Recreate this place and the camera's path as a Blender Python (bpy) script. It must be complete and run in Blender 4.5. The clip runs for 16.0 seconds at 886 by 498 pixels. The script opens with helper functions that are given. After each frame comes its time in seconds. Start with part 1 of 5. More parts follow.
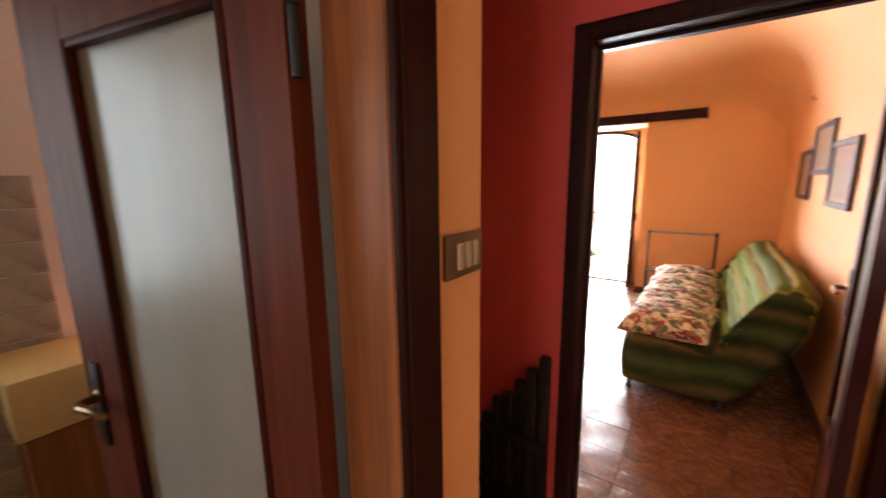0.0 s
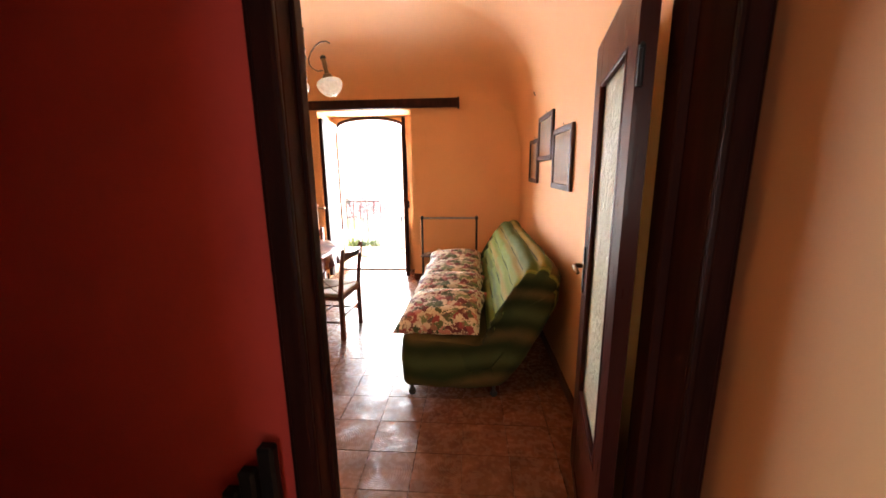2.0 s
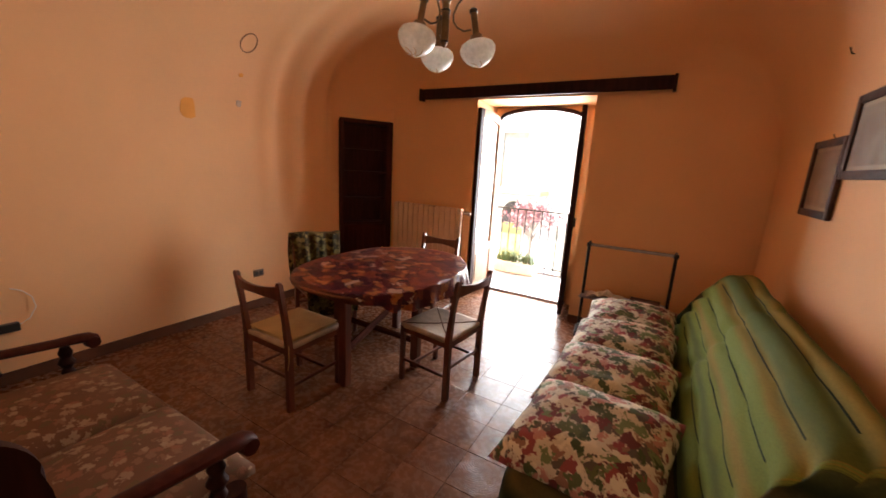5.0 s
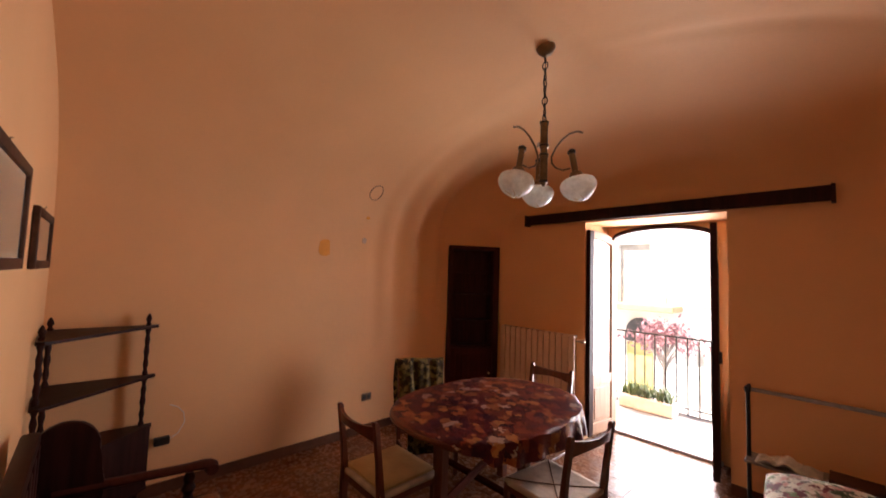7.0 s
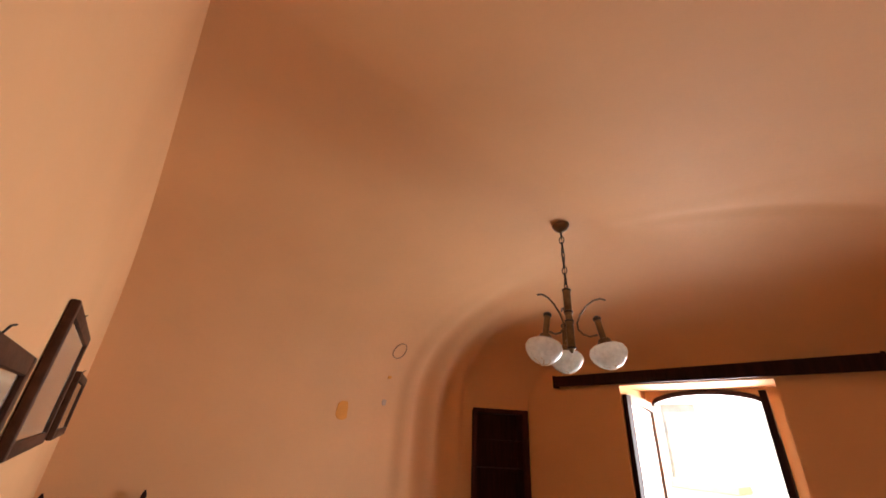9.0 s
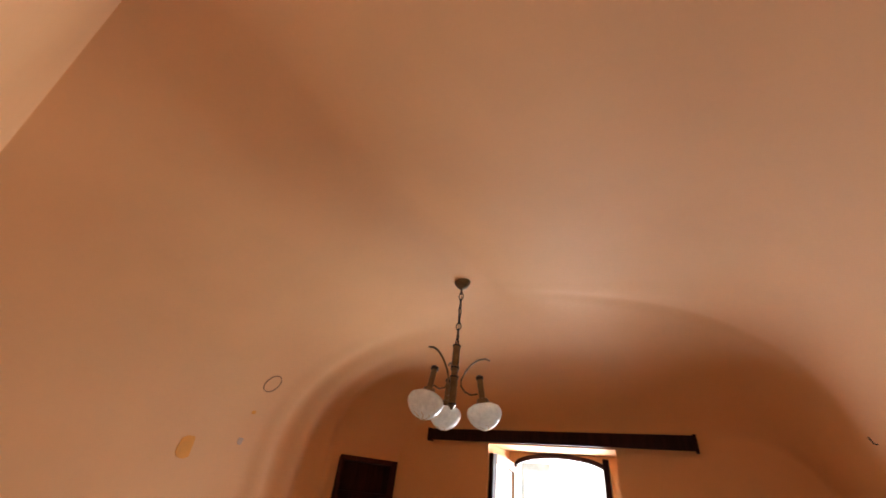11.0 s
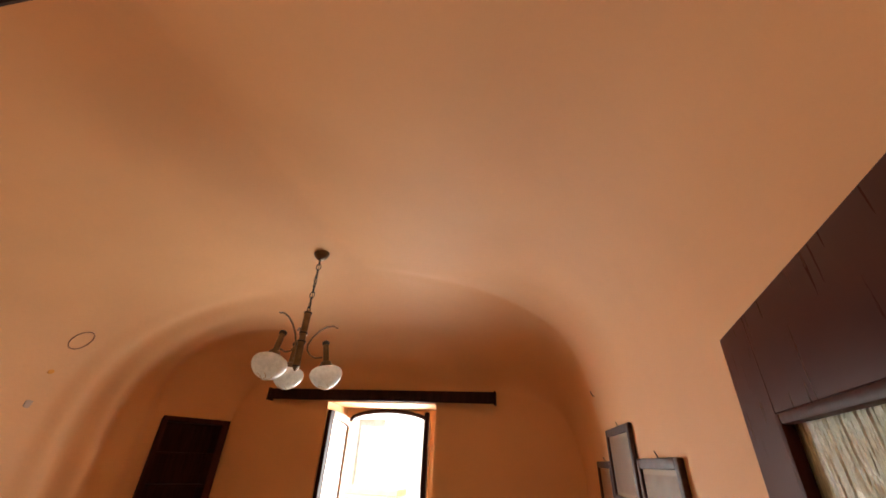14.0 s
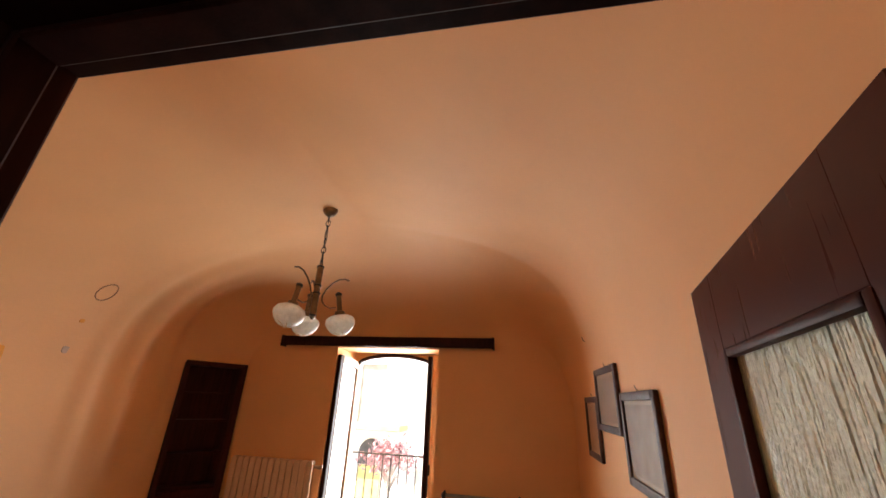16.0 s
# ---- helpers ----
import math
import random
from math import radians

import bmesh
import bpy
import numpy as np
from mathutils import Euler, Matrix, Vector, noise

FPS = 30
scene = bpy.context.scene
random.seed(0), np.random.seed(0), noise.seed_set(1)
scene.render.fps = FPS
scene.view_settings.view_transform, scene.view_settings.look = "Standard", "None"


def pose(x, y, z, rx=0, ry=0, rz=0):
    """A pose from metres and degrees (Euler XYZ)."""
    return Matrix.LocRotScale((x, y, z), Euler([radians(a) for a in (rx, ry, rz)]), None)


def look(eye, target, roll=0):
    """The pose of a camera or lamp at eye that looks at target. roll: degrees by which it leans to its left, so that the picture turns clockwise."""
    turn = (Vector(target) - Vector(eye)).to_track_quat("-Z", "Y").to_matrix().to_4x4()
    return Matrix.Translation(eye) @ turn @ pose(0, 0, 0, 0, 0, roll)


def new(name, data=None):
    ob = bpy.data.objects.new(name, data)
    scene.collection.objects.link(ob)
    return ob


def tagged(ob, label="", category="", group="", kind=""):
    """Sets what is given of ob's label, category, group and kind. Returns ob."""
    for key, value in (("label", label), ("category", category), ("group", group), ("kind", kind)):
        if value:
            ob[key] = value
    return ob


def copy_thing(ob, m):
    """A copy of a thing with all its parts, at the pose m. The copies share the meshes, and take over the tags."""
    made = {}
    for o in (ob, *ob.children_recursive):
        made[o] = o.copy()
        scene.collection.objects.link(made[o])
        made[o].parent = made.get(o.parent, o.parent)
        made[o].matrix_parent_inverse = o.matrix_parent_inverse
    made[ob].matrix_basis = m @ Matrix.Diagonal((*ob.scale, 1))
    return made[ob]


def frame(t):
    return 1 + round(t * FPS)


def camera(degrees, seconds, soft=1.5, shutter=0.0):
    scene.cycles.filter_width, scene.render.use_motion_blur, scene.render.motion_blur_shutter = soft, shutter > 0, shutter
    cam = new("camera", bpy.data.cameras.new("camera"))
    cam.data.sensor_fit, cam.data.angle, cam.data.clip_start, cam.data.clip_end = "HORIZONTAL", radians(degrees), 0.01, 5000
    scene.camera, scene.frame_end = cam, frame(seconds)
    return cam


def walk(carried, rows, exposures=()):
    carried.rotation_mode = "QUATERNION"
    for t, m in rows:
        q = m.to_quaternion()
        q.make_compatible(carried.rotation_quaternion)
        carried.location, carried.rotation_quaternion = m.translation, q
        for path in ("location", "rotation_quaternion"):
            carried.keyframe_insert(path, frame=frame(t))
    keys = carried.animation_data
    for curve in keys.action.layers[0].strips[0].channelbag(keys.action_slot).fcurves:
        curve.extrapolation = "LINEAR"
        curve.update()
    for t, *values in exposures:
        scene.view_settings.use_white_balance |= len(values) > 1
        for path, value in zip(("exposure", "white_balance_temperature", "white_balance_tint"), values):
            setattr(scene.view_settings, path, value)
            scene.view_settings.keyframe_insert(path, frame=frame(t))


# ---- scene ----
cam = camera(99.3, 16.0, soft=1.6, shutter=0.3)
PATH = [
    (0, (0.364, 0.217, 1.61), (-0.772, 1.823, 1.25), -0.7),
    (0.5, (0.377, 0.19, 1.616), (-0.218, 2.064, 1.25), -0.5),
    (1, (0.407, 0.345, 1.591), (0.123, 2.288, 1.211), -0.6),
    (1.5, (0.421, 0.593, 1.58), (0.256, 2.545, 1.177), -0.7),
    (2, (0.378, 0.875, 1.56), (0.239, 2.825, 1.14), -0.7),
    (2.5, (0.38, 1.156, 1.554), (0.222, 3.101, 1.115), -0.6),
    (3, (0.47, 1.42, 1.534), (0.244, 3.353, 1.072), -0.0),
    (3.5, (0.483, 1.599, 1.536), (0.128, 3.508, 1.06), 0.8),
    (4, (0.417, 1.733, 1.557), (-0.124, 3.598, 1.077), 1.7),
    (4.2, (0.369, 1.802, 1.562), (-0.256, 3.641, 1.085), 2.1),
    (6.3, (0.271, 2.152, 1.624), (-1.107, 3.591, 1.45), 2.8),
    (6.5, (0.278, 2.145, 1.646), (-1.133, 3.559, 1.552), 2.6),
    (7, (0.294, 2.128, 1.71), (-1.171, 3.484, 1.839), 1.9),
    (7.5, (0.311, 2.103, 1.757), (-1.175, 3.389, 2.129), 1.5),
    (8, (0.307, 2.08, 1.784), (-1.174, 3.286, 2.377), 1.3),
    (8.2, (0.303, 2.064, 1.781), (-1.168, 3.241, 2.452), 1.3),
    (10.3, (0.324, 2.019, 1.841), (-0.876, 3.247, 2.867), 6.3),
    (10.5, (0.318, 2.006, 1.835), (-0.82, 3.277, 2.88), 6.6),
    (11, (0.328, 2.008, 1.84), (-0.653, 3.378, 2.918), 7.1),
    (11.5, (0.346, 1.996, 1.859), (-0.465, 3.462, 2.952), 6.6),
    (12, (0.361, 1.97, 1.864), (-0.286, 3.517, 2.955), 5.9),
    (12.5, (0.385, 1.943, 1.848), (-0.121, 3.547, 2.931), 5.1),
    (13, (0.442, 1.888, 1.829), (0.031, 3.533, 2.889), 4.3),
    (13.5, (0.478, 1.801, 1.817), (0.114, 3.482, 2.839), 3.4),
    (14, (0.488, 1.768, 1.796), (0.128, 3.476, 2.772), 2.9),
    (14.5, (0.469, 1.707, 1.783), (0.098, 3.443, 2.705), 2.9),
    (15, (0.48, 1.676, 1.771), (0.104, 3.446, 2.622), 2.8),
    (15.5, (0.475, 1.639, 1.769), (0.108, 3.438, 2.563), 2.6),
    (16, (0.46, 1.613, 1.761), (0.105, 3.434, 2.508), 2.5),
]
EXPOSURES = [(0.0, 3.35, 6450, 9), (1.0, 3.15, 6400, 9), (1.5, 3.1, 6400, 10), (2.5, 2.8, 6350, 7), (3.5, 2.4, 6500, 8), (4.2, 2.2, 6550, 10), (6.5, 1.5, 6650, 18), (7.0, 1.48, 6700, 22), (7.5, 1.62, 6800, 22), (8.0, 1.8, 6900, 21), (11.0, 1.85, 6200, 9), (12.2, 1.85, 6500, 9), (13.0, 1.85, 7000, 11), (14.5, 1.85, 6950, 11), (16.0, 1.85, 6750, 10)]
walk(cam, [(t, look(eye, target, roll)) for t, eye, target, roll in PATH], EXPOSURES)

# ---- light ----
SUN_ELEVATION, SUN_TURN = 58.0, 200.0
world = bpy.data.worlds.new("sky")
scene.world = world
world.use_nodes = True
wn = world.node_tree.nodes
sky = wn.new("ShaderNodeTexSky")
sky.sky_type = "NISHITA"
sky.sun_disc = False
sky.sun_elevation, sky.sun_rotation = radians(SUN_ELEVATION), radians(SUN_TURN)
wn["Background"].inputs["Strength"].default_value = 0.15
world.node_tree.links.new(sky.outputs["Color"], wn["Background"].inputs["Color"])

sun = new("sun", bpy.data.lights.new("sun", "SUN"))
sun.data.energy, sun.data.angle, sun.data.color = 5.0, radians(0.5), (1.0, 0.95, 0.86)
# the sun stands behind the house front, above the street opposite
sun.matrix_world = look((-6, 1, 14), (-1.0, 9.5, 0.0))

def area_light(name, x, y, z, w, h, rx, rz, watts, tone):
    lamp = new(name, bpy.data.lights.new(name, "AREA"))
    lamp.data.shape, lamp.data.size, lamp.data.size_y = "RECTANGLE", w, h
    lamp.data.energy, lamp.data.color = watts, tone
    lamp.matrix_world = pose(x, y, z, rx, 0, rz)
    return lamp

# daylight of the balcony opening, just outside the frame, facing the room
area_light("balcony_daylight", -0.45, 7.80, 1.32, 5.6, 2.55, -90, 0, 300.0, (0.93, 0.965, 1.0))
# unseen fill lamp behind the walker, added to brighten the hall; daylight of the tiled room
area_light("hall_fill", 0.58, -2.2, 1.6, 0.7, 1.3, 90, 0, 2.7, (1.0, 0.94, 0.90))
area_light("tiled_room_daylight", -1.9, -0.75, 1.65, 1.0, 1.2, 90, -90, 2.0, (0.84, 0.95, 1.0))


# ---- making meshes ----
def linked(name, bm, material, smooth=None):
    me = bpy.data.meshes.new(name)
    bmesh.ops.recalc_face_normals(bm, faces=bm.faces[:])
    bm.to_mesh(me)
    bm.free()
    if material:
        me.materials.append(material)
    if smooth is not None:
        me.shade_smooth()
        if smooth < 180:
            me.set_sharp_from_angle(angle=radians(smooth))
    return me

def part(name, bm, material, parent=None, label="", smooth=35):
    ob = new(name, linked(name, bm, material, smooth))
    if parent is not None:
        ob.parent = parent
    return tagged(ob, label)

def thing(name, label, category, at=(0, 0, 0), rz=0, group="", kind=""):
    ob = new(name)
    ob.empty_display_size = 0.1
    ob.matrix_basis = pose(*at, 0, 0, rz)
    return tagged(ob, label, category, group, kind)

def box(bm, x0, x1, y0, y1, z0, z1, bevel=0.004, m=None, segs=1):
    got = bmesh.ops.create_cube(bm, size=1.0, matrix=Matrix.LocRotScale(((x0 + x1) / 2, (y0 + y1) / 2, (z0 + z1) / 2), None, (abs(x1 - x0), abs(y1 - y0), abs(z1 - z0))))
    vs = got["verts"]
    if bevel:
        es = list({e for v in vs for e in v.link_edges})
        r = bmesh.ops.bevel(bm, geom=es, offset=min(bevel, 0.45 * min(abs(x1 - x0), abs(y1 - y0), abs(z1 - z0))), segments=segs, affect="EDGES", profile=0.5)
        vs = list({v for f in r["faces"] for v in f.verts} | {v for v in vs if v.is_valid})
    if m is not None:
        bmesh.ops.transform(bm, matrix=m, verts=vs)
    return bm

def boxed(*args, **kw):
    return box(bmesh.new(), *args, **kw)

def rings(bm, loops, closed=True, caps=True):
    """Skin a row of vertex loops."""
    vv = [[bm.verts.new(p) for p in loop] for loop in loops]
    n = len(vv[0])
    for a, b in zip(vv, vv[1:]):
        for i in range(n if closed else n - 1):
            j = (i + 1) % n
            bm.faces.new((a[i], a[j], b[j], b[i]))
    if caps and closed:
        bm.faces.new(vv[0][::-1])
        bm.faces.new(vv[-1])
    return bm

def lathe(bm, profile, seg=16, m=None):
    m = m or Matrix()
    loops = [[m @ Vector((r * math.cos(2 * math.pi * i / seg), r * math.sin(2 * math.pi * i / seg), z)) for i in range(seg)] for r, z in profile]
    return rings(bm, loops)

def tube(bm, pts, r, seg=8, r_end=None):
    pts = [Vector(p) for p in pts]
    loops = []
    side = None
    for i, p in enumerate(pts):
        d = (pts[min(i + 1, len(pts) - 1)] - pts[max(i - 1, 0)]).normalized()
        ref = side if side is not None else (Vector((0, 0, 1)) if abs(d.z) < 0.9 else Vector((1, 0, 0)))
        side = (ref - d * ref.dot(d)).normalized()
        up = d.cross(side)
        k = i / max(1, len(pts) - 1)
        rr = r if r_end is None else r + (r_end - r) * k
        loops.append([p + rr * (side * math.cos(2 * math.pi * j / seg) + up * math.sin(2 * math.pi * j / seg)) for j in range(seg)])
    return rings(bm, loops)

def prism(bm, outline, depth, m=None, bevel=0.0):
    """A closed outline in x, z given a depth along y."""
    m = m or Matrix()
    a = [bm.verts.new(m @ Vector((x, 0, z))) for x, z in outline]
    b = [bm.verts.new(m @ Vector((x, depth, z))) for x, z in outline]
    n = len(a)
    fs = [bm.faces.new(a), bm.faces.new(b[::-1])]
    fs += [bm.faces.new((a[i], b[i], b[(i + 1) % n], a[(i + 1) % n])) for i in range(n)]
    if bevel:
        bmesh.ops.bevel(bm, geom=list({e for f in fs[:2] for e in f.edges}), offset=bevel, segments=2, affect="EDGES", profile=0.5)
    return bm

def sheet(bm, nu, nv, f, wrap=False):
    vv = [[bm.verts.new(f(i / nu, j / nv)) for j in range(nv + 1)] for i in range(nu + 1)]
    for i in range(nu):
        for j in range(nv):
            bm.faces.new((vv[i][j], vv[i + 1][j], vv[i + 1][j + 1], vv[i][j + 1]))
    return bm

def thicken(ob, t, inside, rim=True):
    """Give a sheet its thickness on the side away from the point inside."""
    face = max(ob.data.polygons, key=lambda f: f.area)
    towards = face.normal.dot(Vector(inside) - face.center) > 0
    mod = ob.modifiers.new("thickness", "SOLIDIFY")
    mod.thickness, mod.offset, mod.use_rim = t, -1 if towards else 1, rim
    return ob

# ---- materials ----
def mat(name, base, rough=0.6, metal=0.0, scale=6.0, vary=0.12, tone=None, fine=60.0, bump=0.15, bump_dist=0.004, stretch=(1, 1, 1), coat=0.0, spec=0.5, rough_vary=0.1):
    """A surface with cloudy variation at a large scale, grain at a fine one, and relief."""
    m = bpy.data.materials.new(name)
    m.use_nodes = True
    nt = m.node_tree
    n, l = nt.nodes, nt.links
    b = n["Principled BSDF"]
    geo = n.new("ShaderNodeTexCoord")
    mp = n.new("ShaderNodeMapping")
    mp.inputs["Scale"].default_value = stretch
    l.new(geo.outputs["Object"], mp.inputs["Vector"])
    big, small = n.new("ShaderNodeTexNoise"), n.new("ShaderNodeTexNoise")
    big.inputs["Scale"].default_value, big.inputs["Detail"].default_value = scale, 4.0
    small.inputs["Scale"].default_value, small.inputs["Detail"].default_value = fine, 5.0
    l.new(mp.outputs["Vector"], big.inputs["Vector"])
    l.new(mp.outputs["Vector"], small.inputs["Vector"])
    mix = n.new("ShaderNodeMix")
    mix.data_type = "RGBA"
    dark = tone or tuple(c * (1 - 2.2 * vary) for c in base)
    light = tuple(min(1, c * (1 + vary)) for c in base)
    mix.inputs["A"].default_value, mix.inputs["B"].default_value = (*dark, 1), (*light, 1)
    add = n.new("ShaderNodeMath")
    add.operation = "MULTIPLY_ADD"
    add.inputs[1].default_value = 0.35
    l.new(small.outputs["Fac"], add.inputs[0])
    ramp = n.new("ShaderNodeMapRange")
    ramp.inputs["From Min"].default_value, ramp.inputs["From Max"].default_value = 0.3, 0.7
    ramp.inputs["To Max"].default_value = 0.75
    l.new(big.outputs["Fac"], ramp.inputs["Value"])
    l.new(ramp.outputs["Result"], add.inputs[2])
    l.new(add.outputs["Value"], mix.inputs["Factor"])
    l.new(mix.outputs["Result"], b.inputs["Base Color"])
    rr = n.new("ShaderNodeMapRange")
    rr.inputs["To Min"].default_value, rr.inputs["To Max"].default_value = max(0.02, rough - rough_vary), min(1, rough + rough_vary)
    l.new(small.outputs["Fac"], rr.inputs["Value"])
    l.new(rr.outputs["Result"], b.inputs["Roughness"])
    b.inputs["Metallic"].default_value = metal
    b.inputs["Specular IOR Level"].default_value = spec
    b.inputs["Coat Weight"].default_value = coat
    if bump:
        bp = n.new("ShaderNodeBump")
        bp.inputs["Strength"].default_value, bp.inputs["Distance"].default_value = bump, bump_dist
        l.new(small.outputs["Fac"], bp.inputs["Height"])
        l.new(bp.outputs["Normal"], b.inputs["Normal"])
    return m

def nodes_of(m):
    return m.node_tree.nodes, m.node_tree.links, m.node_tree.nodes["Principled BSDF"]

plaster_orange = mat("orange_plaster", (0.79, 0.44, 0.205), 0.75, scale=1.6, vary=0.03, fine=30, bump=0.22, bump_dist=0.004)
plaster_red = mat("red_plaster", (0.62, 0.085, 0.072), 0.40, scale=1.8, vary=0.08, fine=38, bump=0.2)
plaster_white = mat("white_plaster", (0.78, 0.75, 0.70), 0.8, scale=2.0, vary=0.05, fine=40, bump=0.2)
dark_wood = mat("dark_wood", (0.029, 0.0085, 0.0068), 0.45, scale=5, vary=0.25, fine=45, bump=0.12, bump_dist=0.002, stretch=(6, 6, 0.6), coat=0.0, spec=0.11)
red_wood = mat("red_brown_wood", (0.056, 0.0125, 0.0085), 0.5, scale=4, vary=0.22, fine=40, bump=0.12, bump_dist=0.002, stretch=(7, 7, 0.5), coat=0.0, spec=0.09)
lining_wood = mat("red_lining_wood", (0.050, 0.016, 0.012), 0.6, scale=4, vary=0.2, fine=40, bump=0.12, bump_dist=0.002, stretch=(7, 7, 0.5), spec=0.08)
leaf_wood = mat("varnished_leaf_wood", (0.056, 0.0125, 0.0100), 0.28, scale=4, vary=0.03, fine=12, bump=0.0, stretch=(7, 7, 0.5), coat=0.07, spec=0.12, rough_vary=0.02)
red_door_wood = mat("reddish_door_wood", (0.13, 0.036, 0.022), 0.5, scale=4, vary=0.22, fine=40, bump=0.1, bump_dist=0.002, stretch=(7, 7, 0.5), spec=0.15)
pine_wood = mat("varnished_pine", (0.25, 0.095, 0.036), 0.4, scale=4, vary=0.2, fine=30, bump=0.1, bump_dist=0.002, stretch=(9, 9, 0.5), spec=0.2)

def ramp_of(n, stops, kind="CONSTANT"):
    r = n.new("ShaderNodeValToRGB")
    r.color_ramp.interpolation = kind
    while len(r.color_ramp.elements) < len(stops):
        r.color_ramp.elements.new(0.5)
    for e, (pos, col) in zip(r.color_ramp.elements, stops):
        e.position, e.color = pos, (*col, 1)
    return r

def printed(name, ground, blots, scale=9.0, rough=0.8, warp=0.35, cover=0.5, weave=900):
    """Cloth with a printed pattern: irregular blots in several colours over a ground, and a weave."""
    m = mat(name, ground, rough, scale=5, vary=0.08, fine=weave * 0.2, bump=0.3, bump_dist=0.002)
    n, l, b = nodes_of(m)
    tc = n.new("ShaderNodeTexCoord")
    nz = n.new("ShaderNodeTexNoise")
    nz.inputs["Scale"].default_value, nz.inputs["Detail"].default_value = scale * 1.3, 3.0
    l.new(tc.outputs["Object"], nz.inputs["Vector"])
    off = n.new("ShaderNodeVectorMath")
    off.operation = "SCALE"
    off.inputs["Scale"].default_value = warp
    l.new(nz.outputs["Color"], off.inputs[0])
    add = n.new("ShaderNodeVectorMath")
    l.new(tc.outputs["Object"], add.inputs[0])
    l.new(off.outputs["Vector"], add.inputs[1])
    vo = n.new("ShaderNodeTexVoronoi")
    vo.inputs["Scale"].default_value = scale
    l.new(add.outputs["Vector"], vo.inputs["Vector"])
    sep = n.new("ShaderNodeSeparateColor")
    l.new(vo.outputs["Color"], sep.inputs["Color"])
    cols = ramp_of(n, [(i / len(blots), c) for i, c in enumerate(blots)])
    l.new(sep.outputs["Red"], cols.inputs["Fac"])
    # leaf-like breaks inside each blot
    fine = n.new("ShaderNodeTexNoise")
    fine.inputs["Scale"].default_value, fine.inputs["Detail"].default_value = scale * 4, 4.0
    l.new(tc.outputs["Object"], fine.inputs["Vector"])
    mask = n.new("ShaderNodeMath")
    mask.operation = "MULTIPLY_ADD"
    mask.inputs[1].default_value = 0.75
    l.new(fine.outputs["Fac"], mask.inputs[0])
    l.new(vo.outputs["Distance"], mask.inputs[2])
    cut = n.new("ShaderNodeMapRange")
    cut.inputs["From Min"].default_value, cut.inputs["From Max"].default_value = cover + 0.33, cover + 0.25
    l.new(mask.outputs["Value"], cut.inputs["Value"])
    mix = n.new("ShaderNodeMix")
    mix.data_type = "RGBA"
    old = b.inputs["Base Color"].links[0].from_socket
    l.new(cut.outputs["Result"], mix.inputs["Factor"])
    l.new(old, mix.inputs["A"])
    l.new(cols.outputs["Color"], mix.inputs["B"])
    l.new(mix.outputs["Result"], b.inputs["Base Color"])
    b.inputs["Specular IOR Level"].default_value = 0.2
    return m

def glass(name, tint=(1, 1, 1), rough=0.02, relief=0.0, stretch=(1, 1, 1), scale=60):
    m = bpy.data.materials.new(name)
    m.use_nodes = True
    n, l, b = nodes_of(m)
    b.inputs["Base Color"].default_value = (*tint, 1)
    b.inputs["Transmission Weight"].default_value = 1.0
    b.inputs["Roughness"].default_value = rough
    b.inputs["IOR"].default_value = 1.45
    if relief:
        tc, mp, nz, bp = n.new("ShaderNodeTexCoord"), n.new("ShaderNodeMapping"), n.new("ShaderNodeTexNoise"), n.new("ShaderNodeBump")
        mp.inputs["Scale"].default_value = stretch
        nz.inputs["Scale"].default_value, nz.inputs["Detail"].default_value = scale, 2.0
        bp.inputs["Strength"].default_value, bp.inputs["Distance"].default_value = relief, 0.05
        l.new(tc.outputs["Object"], mp.inputs["Vector"])
        l.new(mp.outputs["Vector"], nz.inputs["Vector"])
        l.new(nz.outputs["Fac"], bp.inputs["Height"])
        l.new(bp.outputs["Normal"], b.inputs["Normal"])
    return m

ribbed_glass = glass("ribbed_glass", (0.90, 0.96, 0.82), 0.10, 0.6, (1, 1, 0.09), 75)
def pressed(m, share, tone):
    """Pressed glass: long ribs broken by small drops; part of the light goes through, part is thrown back."""
    n, l, b = nodes_of(m)
    tc, vo, bp = n.new("ShaderNodeTexCoord"), n.new("ShaderNodeTexNoise"), n.new("ShaderNodeBump")
    vo.inputs["Scale"].default_value, vo.inputs["Detail"].default_value = 42.0, 2.0
    bp.inputs["Strength"].default_value, bp.inputs["Distance"].default_value = 0.55, 0.03
    l.new(tc.outputs["Object"], vo.inputs["Vector"])
    l.new(vo.outputs["Fac"], bp.inputs["Height"])
    l.new(b.inputs["Normal"].links[0].from_socket, bp.inputs["Normal"])
    l.new(bp.outputs["Normal"], b.inputs["Normal"])
    tr, body, mx, both = n.new("ShaderNodeBsdfTranslucent"), n.new("ShaderNodeBsdfPrincipled"), n.new("ShaderNodeMixShader"), n.new("ShaderNodeMixShader")
    tr.inputs["Color"].default_value = body.inputs["Base Color"].default_value = (*tone, 1)
    body.inputs["Roughness"].default_value = 0.16
    for sh in (tr, body):
        l.new(bp.outputs["Normal"], sh.inputs["Normal"])
    both.inputs["Fac"].default_value, mx.inputs["Fac"].default_value = 0.84, share
    l.new(tr.outputs["BSDF"], both.inputs[1])
    l.new(body.outputs["BSDF"], both.inputs[2])
    l.new(b.outputs["BSDF"], mx.inputs[1])
    l.new(both.outputs["Shader"], mx.inputs[2])
    l.new(mx.outputs["Shader"], n["Material Output"].inputs["Surface"])
pressed(ribbed_glass, 0.92, (0.95, 1.0, 0.83))
